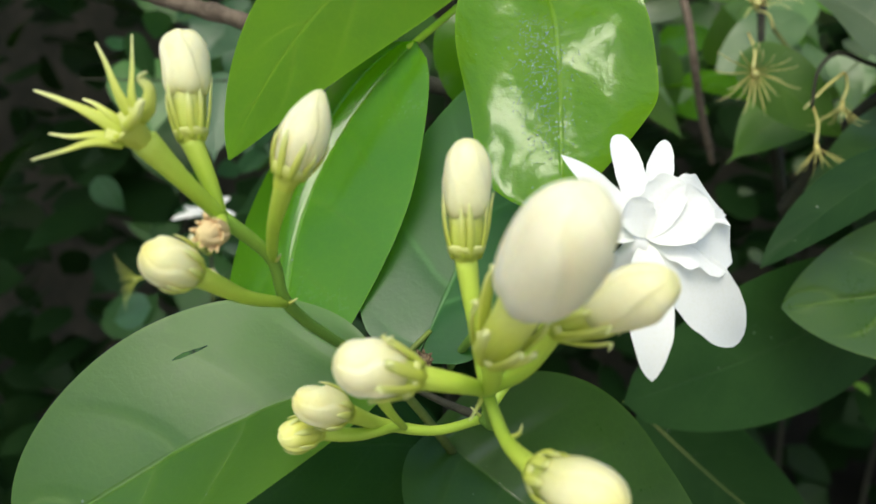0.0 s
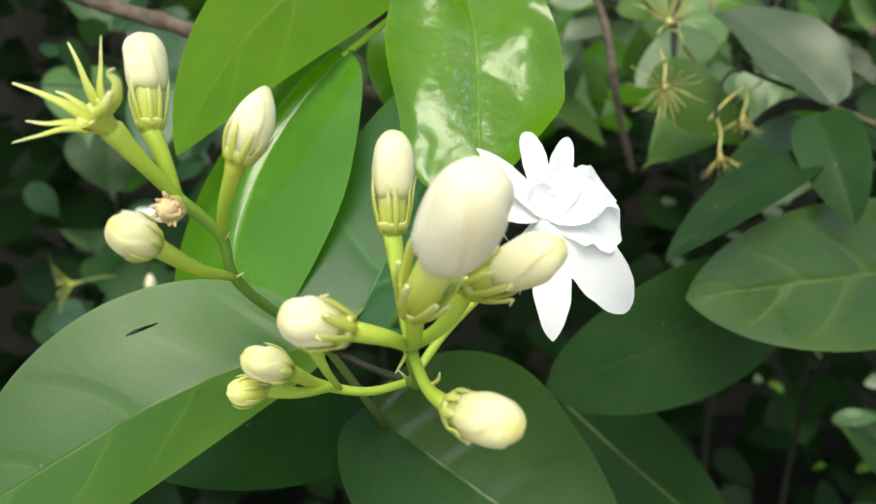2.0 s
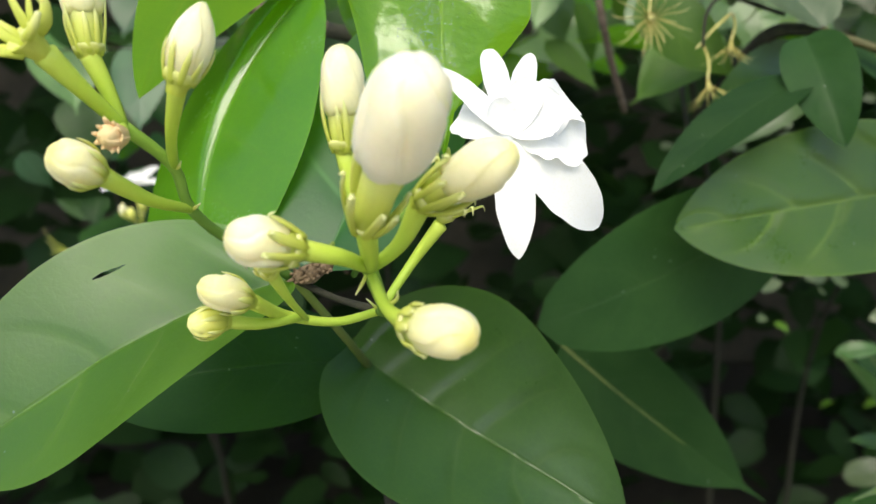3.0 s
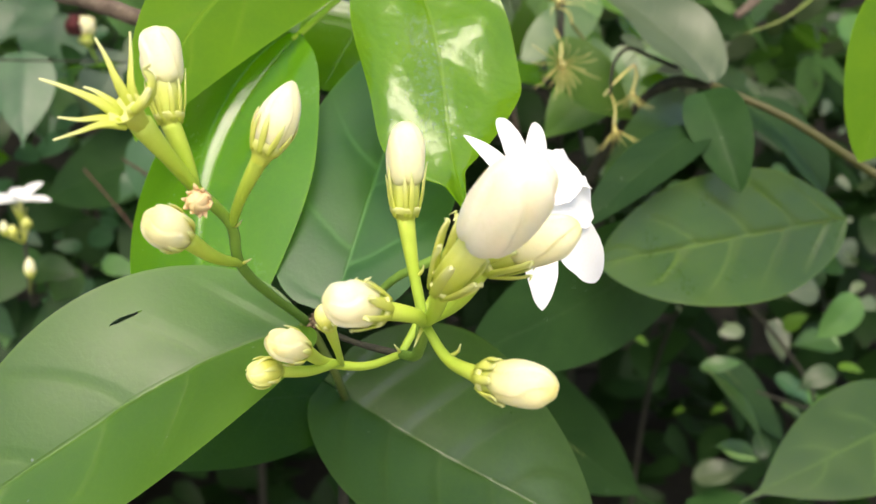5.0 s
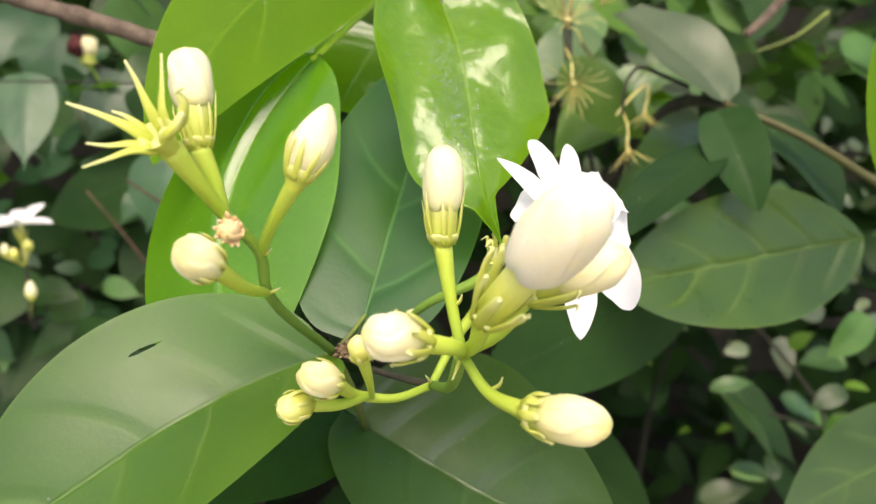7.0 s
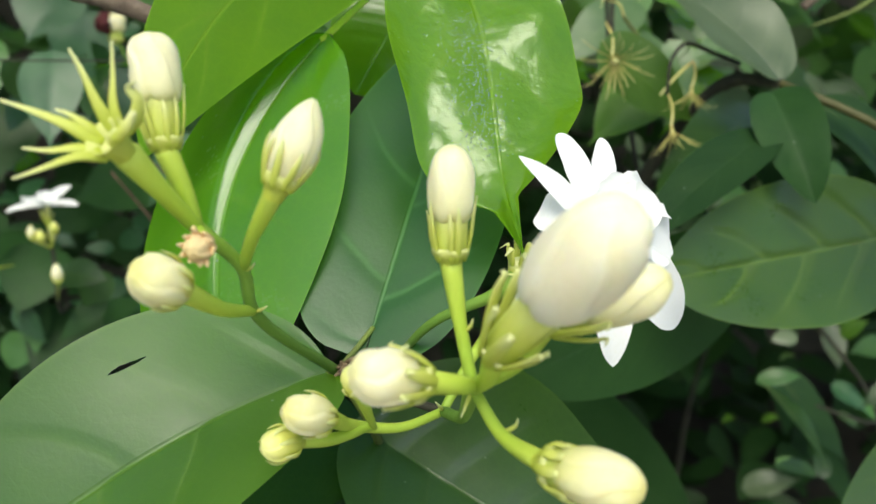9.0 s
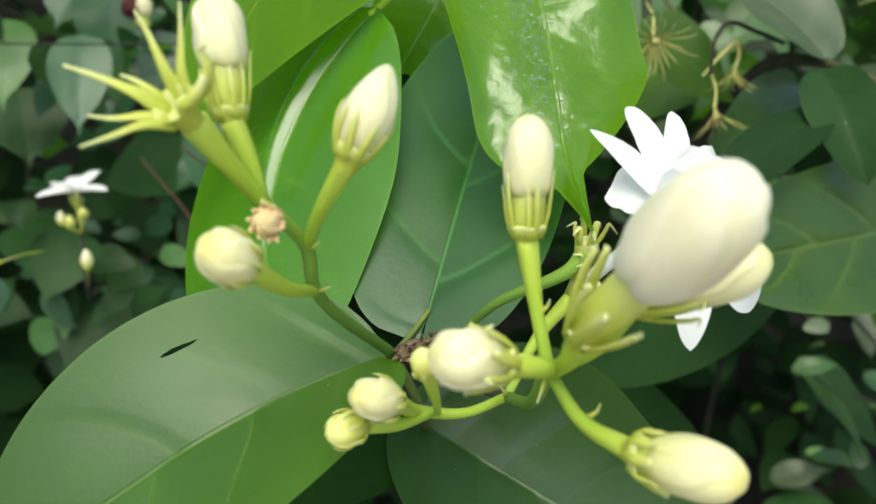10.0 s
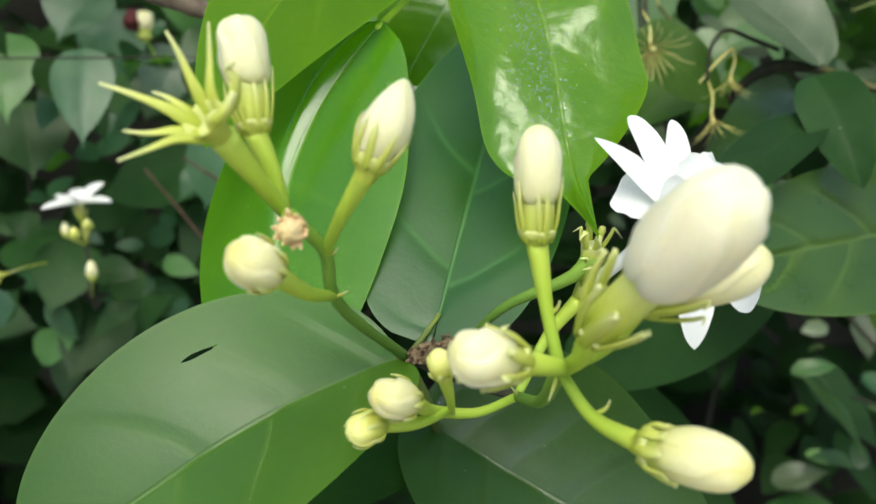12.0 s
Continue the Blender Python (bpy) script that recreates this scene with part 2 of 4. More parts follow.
SOIL = rough_material("soil", (0.014, 0.013, 0.008), (0.034, 0.030, 0.018), 30, bump=1.0, depth=0.01)
MAROON = rough_material("withered_maroon", (0.07, 0.012, 0.014), (0.16, 0.03, 0.03), 600)


# ---- builders ----
def mesh_object(name, verts, faces, uvs, mat, smooth=True):
    me = bpy.data.meshes.new(name)
    me.from_pydata([tuple(v) for v in verts], [], faces)
    if uvs is not None:
        layer = me.uv_layers.new(name="UVMap")
        idx = np.empty(len(me.loops), dtype=np.int32)
        me.loops.foreach_get("vertex_index", idx)
        layer.data.foreach_set("uv", np.asarray(uvs, dtype=np.float32)[idx].ravel())
    if smooth:
        me.polygons.foreach_set("use_smooth", np.ones(len(me.polygons), dtype=bool))
    me.materials.append(mat)
    me.update()
    return new(name, me)


def under(ob, parent, label=""):
    """Makes ob, whose mesh is in world places, a part of a thing or of a part."""
    ob.parent = parent
    if parent.type == "EMPTY":
        ob.matrix_parent_inverse = Matrix.Translation(-parent.location)
    return tagged(ob, label)


def thing(name, place, label, category, group="", kind=""):
    ob = new(name)
    ob.location = place
    ob.empty_display_size = 0.005
    return tagged(ob, label, category, group, kind)


def unit(v):
    v = np.asarray(v, float)
    return v / np.linalg.norm(v)


def spline(points, n):
    """n places along a smooth line through the points (centripetal, so that it does not overshoot)."""
    p = np.asarray(points, float)
    if len(p) == 2:
        return p[0] + np.linspace(0, 1, n)[:, None] * (p[1] - p[0])
    p = np.vstack([2 * p[0] - p[1], p, 2 * p[-1] - p[-2]])
    knots = np.concatenate([[0], np.cumsum(np.maximum(np.linalg.norm(np.diff(p, axis=0), axis=1), 1e-9) ** 0.5)])
    out = []
    for s in np.linspace(knots[1], knots[-2] - 1e-9, n):
        k = min(max(int(np.searchsorted(knots, s, "right")) - 1, 1), len(p) - 3)
        t0, t1, t2, t3 = knots[k - 1:k + 3]
        a1 = (t1 - s) / (t1 - t0) * p[k - 1] + (s - t0) / (t1 - t0) * p[k]
        a2 = (t2 - s) / (t2 - t1) * p[k] + (s - t1) / (t2 - t1) * p[k + 1]
        a3 = (t3 - s) / (t3 - t2) * p[k + 1] + (s - t2) / (t3 - t2) * p[k + 2]
        b1 = (t2 - s) / (t2 - t0) * a1 + (s - t0) / (t2 - t0) * a2
        b2 = (t3 - s) / (t3 - t1) * a2 + (s - t1) / (t3 - t1) * a3
        out.append((t2 - s) / (t2 - t1) * b1 + (s - t1) / (t2 - t1) * b2)
    return np.array(out)


def tube_data(points, radii, sides=10, n=14, flat=1.0, lumps=0.0, wide=None):
    """A round tapered tube with closed ends along a smooth line."""
    path = spline(points, n)
    rad = np.interp(np.linspace(0, 1, n), np.linspace(0, 1, len(radii)), radii)
    tan = np.gradient(path, axis=0)
    side = np.asarray(wide, float) if wide is not None else np.cross(tan[0], (0.3, 0.2, 1.0) if abs(unit(tan[0])[2]) < 0.9 else (0, 1, 0))
    verts, uvs = [], []
    for k in range(n):
        t = unit(tan[k])
        side = unit(side - t * np.dot(side, t))
        other = np.cross(t, side)
        for j in range(sides):
            a = 2 * math.pi * j / sides
            r = rad[k]
            if lumps:
                r *= 1 + lumps * noise.noise(Vector(path[k] * 300) + Vector((math.cos(a), math.sin(a), 0)))
            verts.append(path[k] + side * (math.cos(a) * r) + other * (math.sin(a) * r * flat))
            uvs.append((j / sides, k / (n - 1)))
    faces = [(k * sides + j, k * sides + (j + 1) % sides, (k + 1) * sides + (j + 1) % sides, (k + 1) * sides + j) for k in range(n - 1) for j in range(sides)]
    for k, way in ((0, -1), (n - 1, 1)):
        verts.append(path[k] + unit(tan[k]) * way * rad[k] * 0.5)
        uvs.append((0.5, k / (n - 1)))
        c = len(verts) - 1
        faces += [(k * sides + (j + 1) % sides, k * sides + j, c) if way < 0 else (k * sides + j, k * sides + (j + 1) % sides, c) for j in range(sides)]
    return verts, faces, uvs


def tube(name, points, radii, mat, parent=None, label="", **more):
    ob = mesh_object(name, *tube_data(points, radii, **more), mat)
    return under(ob, parent, label) if parent else ob


def blade_data(base, tip, facing, width, sag=0.0, fold=0.0, curl=0.0, p=0.5, q=0.75, cord=0.0, wave=0.0, hook=0.0, twist=0.0, nu=12, nv=22, hole=None, quilt=0.0, veins=5.0, seed=0.0, skew=0.0, drip=0.0, crease=0.0, lobe=0.0, slim=0.0, dish=None, ruffle=0.0):
    """A leaf or petal: the midrib bows by sag along its facing and its end hooks; halves fold up (plus) or down, edges curl and wave."""
    base, tip, n0 = np.asarray(base, float), np.asarray(tip, float), unit(facing)
    along = tip - base
    length = np.linalg.norm(along)
    n0 = unit(n0 - unit(along) * np.dot(n0, unit(along)))
    s0 = np.cross(unit(along), n0)
    mid = (base + tip) / 2 + n0 * sag + s0 * skew
    vs = np.linspace(0, 1, nv + 1)
    rib = ((1 - vs) ** 2)[:, None] * base + (2 * vs * (1 - vs))[:, None] * (2 * mid - (base + tip) / 2) + (vs ** 2)[:, None] * tip
    rib = rib + (hook * np.clip(vs - 0.6, 0, 1) ** 2 / 0.16)[:, None] * n0
    peak = p / (p + q)
    top = peak ** p * (1 - peak) ** q
    verts, uvs = [], []
    tan = np.gradient(rib, axis=0)
    for k, v in enumerate(vs):
        t = unit(tan[k])
        n = unit(n0 - t * np.dot(n0, t))
        s = np.cross(t, n)
        a = twist * (v - 0.3)
        n, s = n * math.cos(a) - s * math.sin(a), s * math.cos(a) + n * math.sin(a)
        w = min(v / (1 - drip), 1.0)
        tail = drip * 0.55 * min(1.0, (1 - v) / max(drip, 0.01)) if v > 0.4 else 0.0
        hw = width / 2 * max(((w ** p * (1 - w) ** q / top) ** 3 + tail ** 3) ** (1 / 3), 0.012)
        for j in range(nu + 1):
            u = 2 * j / nu - 1
            au = abs(u)
            lift = fold * au + curl * au * au
            lift += wave * au * au * math.sin(v * 9 + seed + (2 if u > 0 else 0)) + wave * 0.6 * noise.noise((u * 1.7, v * 3 + seed, seed))
            if crease and u > 0:
                lift += crease * min(u, 0.22 * (1 - v) ** 1.6)
            spot = rib[k] + s * (u * hw * math.cos(min(abs(fold), 1.0) * 0.8) * (1 + lobe * (math.exp(-((v - 0.80) / 0.10) ** 2) - 0.25 if u > 0 else 0.0))) + n * (lift * hw)
            if ruffle:
                spot = spot + (s * u * hw + t * width * 0.3 * v) * (ruffle * au ** 4 * noise.noise((v * 9, seed, 3.0 if u > 0 else 0.0))) + n * (ruffle * hw * au * au * noise.noise((v * 4, seed + 5, 2.0 if u > 0 else 0.0)))
            if slim and u < 0:
                spot = spot - s * (u * hw * slim * math.exp(-v / 0.3))
            if dish:
                for du, dv, su, sv, h in dish:
                    spot = spot + n * (h * width * math.exp(-((u - du) / su) ** 2 - ((v - dv) / sv) ** 2))
            if quilt:
                c = (v ** 0.85 - 0.24 * au ** 1.35 + (0.03 if u > 0 else -0.03)) * veins
                spot = spot + n * (quilt * width * min(1.0, (1 - v) * 4) * (min((c - 0.5) % 1.0, (1 - (c - 0.5) % 1.0) * 5) * 1.6 * min(1, (1 - au) * 2.2) - math.exp(-(au * 14) ** 2) * 0.8))
            if cord:
                spot = spot - t * (cord * width / 2 * au ** 1.4 * (1 - v) ** 7)
            verts.append(spot)
            uvs.append(((u + 1) / 2, v))
    w = nu + 1
    faces = []
    for k in range(nv):
        for j in range(nu):
            if hole:
                u0, v0, lu, lv, ang = hole
                du, dv = 2 * (j + 0.5) / nu - 1 - u0, (k + 0.5) / nv - v0
                du, dv = du * math.cos(ang) + dv * 3 * math.sin(ang), -du * math.sin(ang) + dv * 3 * math.cos(ang)
                if abs(dv) < lv and abs(du - lu * 0.5 * math.sin(dv / lv * 2.6)) < lu * (1 + 0.55 * dv / lv) * (1 - (dv / lv) ** 2) ** 1.2:
                    continue
            faces.append((k * w + j, k * w + j + 1, (k + 1) * w + j + 1, (k + 1) * w + j))
    if hole:
        ease_rim(verts, faces, lambda i: 0 < i % w < nu and 0 < i // w < nv)
    return verts, faces, uvs, rib


def ease_rim(verts, faces, inside, rounds=10):
    """Draws the stepped rim of a tear out into a smooth line."""
    edges = collections.Counter(tuple(sorted((f[i], f[i - 1]))) for f in faces for i in range(4))
    near = collections.defaultdict(list)
    for (i, j), count in edges.items():
        if count == 1:
            near[i].append(j)
            near[j].append(i)
    for _ in range(rounds):
        moved = {i: verts[i] * 0.5 + sum(verts[j] for j in js) / len(js) * 0.5 for i, js in near.items() if inside(i)}
        for i, spot in moved.items():
            verts[i] = spot


def leaf(parent, mat, base, tip, facing, width, label="", stalk=None, petiole=0.0008, wood=None, **more):
    verts, faces, uvs, rib = blade_data(base, tip, facing, width, **more)
    ob = under(mesh_object("leaf", verts, faces, uvs, mat), parent, label)
    n = unit(facing)
    keel = rib[:: max(1, len(rib) // 8)] - n * width * 0.017
    tube("midrib", keel, (width * 0.013, width * 0.003), STEM_OLD, ob, sides=6, n=12)
    if stalk is not None:
        tube("petiole", (stalk, (np.asarray(stalk) + np.asarray(base)) / 2, rib[1]), (petiole * 1.1, petiole), wood or STEM_OLD, parent, sides=7, n=8)
    return ob


def lathe_data(base, axis, rows, sides=20, lumps=0.0):
    """A round body from (height, radius) rows about an axis."""
    axis = unit(axis)
    a, c = basis(axis)
    verts, uvs = [], []
    for k, (h, r) in enumerate(rows):
        for j in range(sides):
            ang = 2 * math.pi * j / sides
            rr = r * (1 + lumps * math.sin(ang * 7 + k))
            verts.append(np.asarray(base) + axis * h + a * (math.cos(ang) * rr) + c * (math.sin(ang) * rr))
            uvs.append((j / sides, k / (len(rows) - 1)))
    faces = [(k * sides + j, k * sides + (j + 1) % sides, (k + 1) * sides + (j + 1) % sides, (k + 1) * sides + j) for k in range(len(rows) - 1) for j in range(sides)]
    return verts, faces, uvs


def basis(axis):
    """Two directions square to an axis."""
    axis = unit(axis)
    a = unit(np.cross(axis, (0.2, 0.1, 1) if abs(axis[2]) < 0.95 else (1, 0, 0)))
    return a, np.cross(axis, a)


def bud_data(base, tip, radius, profile, seam=0.05, turn=0.14, nv=40, nt=90, lobes=0.0):
    """A closed flower bud of five petals that overlap in a spiral. profile: radius shares from base to tip; lobes: how far the petals' rounded feet reach down."""
    base, tip = np.asarray(base, float), np.asarray(tip, float)
    a, b = basis(tip - base)
    shift = noise.noise((base[0] * 700, base[1] * 700, base[2] * 700))
    verts, uvs = [], []
    for k in range(nv + 1):
        v = (k / nv) ** 1.25
        r0 = np.interp(v, np.linspace(0, 1, len(profile)), profile)
        for j in range(nt):
            ang = 2 * math.pi * j / nt
            f = (5 * (ang / (2 * math.pi) + turn * v * v + shift) + 0.30 * noise.noise((base[0] * 700, v * 2.5, ang * 0.4))) % 1.0
            lip = f ** 0.8 if f < 0.93 else (1 - f) / 0.07
            r = radius * r0 * (1 + 1.5 * seam * (lip - 0.55) * min(1.0, 0.25 + v * 1.3) + 0.05 * noise.noise((math.cos(ang) * 1.2, math.sin(ang) * 1.2, v * 2.0 + base[0] * 900)))
            foot = -lobes * radius * abs(math.sin(math.pi * f)) ** 0.6 * max(0.0, 1 - v * 2.5)
            rim = 0.22 * radius * seam * (lip - 0.5) * max(0.0, v - 0.8) * 5
            verts.append(base + (tip - base) * v + unit(tip - base) * (foot + rim) + a * (math.cos(ang) * r) + b * (math.sin(ang) * r))
            uvs.append((j / nt, v))
    faces = [(k * nt + j, k * nt + (j + 1) % nt, (k + 1) * nt + (j + 1) % nt, (k + 1) * nt + j) for k in range(nv) for j in range(nt)]
    for ring, spot, v in ((0, base + (tip - base) * 0.05, 0.0), (nv, tip - unit(tip - base) * radius * 0.05, 1.0)):
        verts.append(spot)
        uvs.append((0.5, v))
        c = len(verts) - 1
        faces += [(ring * nt + j, ring * nt + (j + 1) % nt, c) if ring else (ring * nt + (j + 1) % nt, ring * nt + j, c) for j in range(nt)]
    return verts, faces, uvs


def bud_profile(start, peak, bottom, top, end, n=61):
    """Radius shares of a bud's petal body: starts at a share of its girth, full at peak, then closes towards a blunt or pointed end."""
    out = []
    for k in range(n):
        v = k / (n - 1)
        if v < peak:
            out.append(start + (1 - start) * (1 - (1 - v / peak) ** bottom) ** (1 / bottom))
        else:
            g = (v - peak) / (1 - peak)
            out.append(end + (1 - end) * max(0.0, 1 - g ** top) ** (1 / max(1.0, top * 0.72)))
    return out


# corolla bodies: petal profile, share of the length taken by the tube, tube girth
OVOID = (bud_profile(0.55, 0.36, 2.0, 1.75, 0.10), 0.17, 0.80)
ROUND = (bud_profile(0.50, 0.46, 2.2, 2.3, 0.10), 0.12, 0.72)
BLUNT = (bud_profile(0.60, 0.40, 2.3, 2.9, 0.22), 0.44, 0.68)
LONG = (bud_profile(0.62, 0.42, 2.3, 2.3, 0.14), 0.38, 0.72)
FAT = (bud_profile(0.60, 0.46, 2.2, 2.2, 0.12), 0.27, 0.76)
SWOLLEN = (bud_profile(0.58, 0.40, 2.0, 2.6, 0.20), 0.47, 0.50)


def sepals(parent, mat, base, axis, radius, length, count, spread, width, seed, bend=0.12, hook=0.0, flat=0.45, body=None):
    """Narrow strap-like pointed sepals round a calyx rim, each one a part."""
    rnd = random.Random(seed)
    axis = unit(axis)
    a, b = basis(axis)
    for k in range(count):
        ang = 2 * math.pi * (k + rnd.uniform(-0.25, 0.25)) / count
        out = a * math.cos(ang) + b * math.sin(ang)
        across = np.cross(axis, out)
        ln, sp = length * rnd.uniform(0.75, 1.15), spread * rnd.uniform(0.6, 1.4)
        side = across * rnd.uniform(-0.12, 0.12) * ln
        p0 = base + out * radius * 0.90
        p1 = p0 + axis * ln * 0.35 + out * ln * 0.35 * (sp + bend) + side * 0.2
        p2 = p0 + axis * ln * 0.72 + out * ln * (0.72 * sp + bend * 0.4) + side * 0.6
        p3 = p0 + axis * ln * (1 - 0.25 * min(1, sp)) + out * ln * sp + side
        line = [p0 - axis * ln * 0.08 - out * radius * 0.1, p1, p2, p3]
        if body is not None:
            start, end, fat, (prof, neck, slender) = body
            whole = np.linalg.norm(end - start)
            for i in range(1, 4):
                h = np.dot(line[i] - start, axis) / whole
                far = np.dot(line[i] - start, out)
                girth = slender if h < neck - 0.04 else np.interp((h - neck) / (1 - neck), np.linspace(0, 1, len(prof)), prof)
                need = fat * girth * 1.06 + width * 0.35
                line[i] = line[i] + out * max(0.0, need - far)
        if hook:
            line.append(p3 + out * ln * hook * 0.35 - axis * ln * hook * 0.3)
        w = width * rnd.uniform(0.85, 1.2)
        tube("sepal", line, (w * 0.95, w * 1.05, w, w * 0.8, w * 0.2), mat, parent, sides=8, n=12, flat=flat, wide=across)


def flower_bud(parent, base, tip, radius, shape, mat, cup, sep_len, spread, seed, label="", sep_w=0.00055, count=8, seam=0.05, stalk=0.00145, hook=0.0, girth=0.0):
    """A bud on its calyx: the closed petals are the part; tube, calyx cup and sepals are its pieces."""
    base, tip = np.asarray(base, float), np.asarray(tip, float)
    axis = unit(tip - base)
    prof, neck, slender = shape
    foot = base + (tip - base) * neck
    ob = under(mesh_object("flower_bud", *bud_data(foot, tip, radius, prof, seam, lobes=0.22), mat), parent, label)
    rt = radius * slender
    r1 = radius * (girth or slender * 1.08)
    reach = np.linalg.norm(foot - base) + radius * 0.35
    tube_rows = [(cup * 0.3, r1 * 0.7), (cup * 0.8, rt * 0.94)] + [(cup + (reach - cup) * f, rt * (0.95 + 0.08 * f)) for f in (0.3, 0.6, 0.85, 1.0)] if reach > cup * 1.1 else [(cup * 0.3, r1 * 0.7), (cup * 1.15, rt * 0.9)]
    under(mesh_object("corolla_tube", *lathe_data(base, axis, tube_rows, sides=24, lumps=0.02), BUD_TUBE), ob)
    rows = ((-0.40, stalk * 0.85), (0.0, stalk * 1.02), (0.15, stalk * 0.86 + r1 * 0.16), (0.32, stalk * 0.55 + r1 * 0.47), (0.5, stalk * 0.24 + r1 * 0.78), (0.68, r1 * 0.97), (0.85, r1 * 1.01), (0.96, r1 * 0.98), (1.0, r1 * 0.90))
    under(mesh_object("calyx", *lathe_data(base, axis, [(h * cup, r) for h, r in rows], sides=40, lumps=0.03), CALYX), ob)
    sepals(ob, CALYX, base + axis * cup * 0.42, axis, r1 * 0.95, sep_len, count, spread, sep_w, seed, hook=hook, body=(base, tip, radius, shape))
    return ob


def petal(parent, base, tip, facing, width, **more):
    verts, faces, uvs, rib = blade_data(base, tip, facing, width, **more)
    return under(mesh_object("petal", verts, faces, uvs, PETAL), parent)


# ---- ground ----
def ground_sheet():
    bm = bmesh.new()
    bmesh.ops.create_grid(bm, x_segments=60, y_segments=60, size=40)
    for v in bm.verts:
        v.co.z = 0.05 * noise.noise(v.co * 0.7)
    me = bpy.data.meshes.new("ground")
    bm.to_mesh(me)
    bm.free()
    me.materials.append(SOIL)
    return tagged(new("ground", me), "dark bare garden soil under the shrubs", "ground", kind="structure")


ground_sheet()

# ---- flowering sprig ----
sprig = thing("jasmine_sprig", (0.010, 0.178, 1.116), "flowering jasmine sprig with cream buds and one open white bloom", "jasmine sprig")
KNOB, NODE_LOW = (-0.001, 0.143, 1.151), (0.011, 0.177, 1.117)
DJ, NC, AJ = (-0.0141, 0.1251, 1.1695), (-0.0152, 0.1220, 1.1768), (-0.0203, 0.1163, 1.1843)
J, N2 = (0.0140, 0.1085, 1.1630), (0.0149, 0.1300, 1.1485)
tube("stem", (NODE_LOW, (0.006, 0.160, 1.133), KNOB), (0.0010, 0.0008), STEM_OLD, sprig, "brownish green main stem")
tube("stem", ((0.030, 0.26, 0.0), (0.022, 0.25, 0.6), (0.014, 0.205, 1.06), NODE_LOW), (0.004, 0.0025, 0.0013), BARK_DARK, sprig, "dark woody lower stem")
tube("dry_bud_scale", (KNOB, (0.002, 0.141, 1.1525), (0.0065, 0.140, 1.1545)), (0.0008, 0.0013, 0.0010), SCALES, sprig, "brown dry scaly knob", lumps=0.9, n=20, sides=14)
tube("stem", (KNOB, DJ, NC, AJ), (0.0009, 0.0009, 0.0009, 0.0010), STEM_GREEN, sprig, n=24, lumps=0.12)
tube("stem", (KNOB, (0.0070, 0.1372, 1.1488), N2), (0.0007, 0.0006, 0.0008), BARK_DARK, sprig, n=20)
tube("stem", (N2, (0.0157, 0.121, 1.152), J), (0.0009, 0.0010, 0.0012), STEM_GREEN, sprig, n=16)
tube("flower_stalk", (AJ, (-0.0235, 0.1125, 1.1895), (-0.0268, 0.1090, 1.1950)), (0.001, 0.00117, 0.00176), STALK, sprig)
tube("flower_stalk", (AJ, (-0.0215, 0.1160, 1.1890), (-0.0233, 0.1160, 1.1942)), (0.00088, 0.00117, 0.00149), STALK, sprig)
tube("flower_stalk", (NC, (-0.0137, 0.1165, 1.1825), (-0.0106, 0.1105, 1.1899)), (0.00075, 0.00091, 0.00135), STALK, sprig)
tube("flower_stalk", (DJ, (-0.0180, 0.1165, 1.1732), (-0.0220, 0.1090, 1.1785)), (0.00075, 0.00104, 0.00149), STALK, sprig)
tube("flower_stalk", (N2, (0.0075, 0.126, 1.1485), (-0.0001, 0.1221, 1.1515), (-0.0047, 0.1140, 1.1574)), (0.00075, 0.00077, 0.00092, 0.00135), STALK, sprig, n=20)
tube("flower_stalk", ((0.0022, 0.1232, 1.1508), (-0.0040, 0.1180, 1.1520), (-0.0089, 0.1158, 1.1536)), (0.00075, 0.00091, 0.00122), STALK, sprig)
tube("flower_stalk", ((0.0028, 0.1236, 1.1502), (0.0011, 0.1170, 1.1559), (-0.0008, 0.1125, 1.1620)), (0.0005, 0.00065, 0.00108), STALK, sprig)
tube("flower_stalk", (J, (0.0105, 0.1010, 1.1672), (0.0057, 0.0980, 1.1694)), (0.00088, 0.00117, 0.00149), STALK, sprig)
tube("flower_stalk", (J, (0.0128, 0.1105, 1.1700), (0.0115, 0.1121, 1.1795)), (0.00088, 0.00091, 0.00149), STALK, sprig)
tube("flower_stalk", (J, (0.0143, 0.1030, 1.1668), (0.0140, 0.0985, 1.1720)), (0.00112, 0.00117, 0.00162), STALK, sprig)
tube("flower_stalk", (J, (0.0185, 0.1050, 1.1675), (0.0217, 0.1025, 1.1739)), (0.00088, 0.00117, 0.00162), STALK, sprig)
tube("flower_stalk", (J, (0.0160, 0.1020, 1.1595), (0.0187, 0.0934, 1.1600)), (0.00075, 0.00091, 0.00135), STALK, sprig)
tube("flower_stalk", (N2, (0.0218, 0.1360, 1.1560), (0.0265, 0.1354, 1.1621)), (0.00075, 0.00091, 0.00135), STALK, sprig)
tube("flower_stalk", ((0.010, 0.150, 1.149), (0.0156, 0.1395, 1.1606), (0.0255, 0.1334, 1.1677), (0.0278, 0.1336, 1.1706)), (0.0007, 0.0008, 0.0010, 0.0015), STEM_GREEN, sprig)

flower_bud(sprig, (-0.0233, 0.1160, 1.1941), (-0.0246, 0.1200, 1.2078), 0.0030, BLUNT, CREAM, 0.0016, 0.0070, 0.12, 1, "cream blunt bud in narrow green sepals", sep_w=0.00042, count=9, seam=0.11)
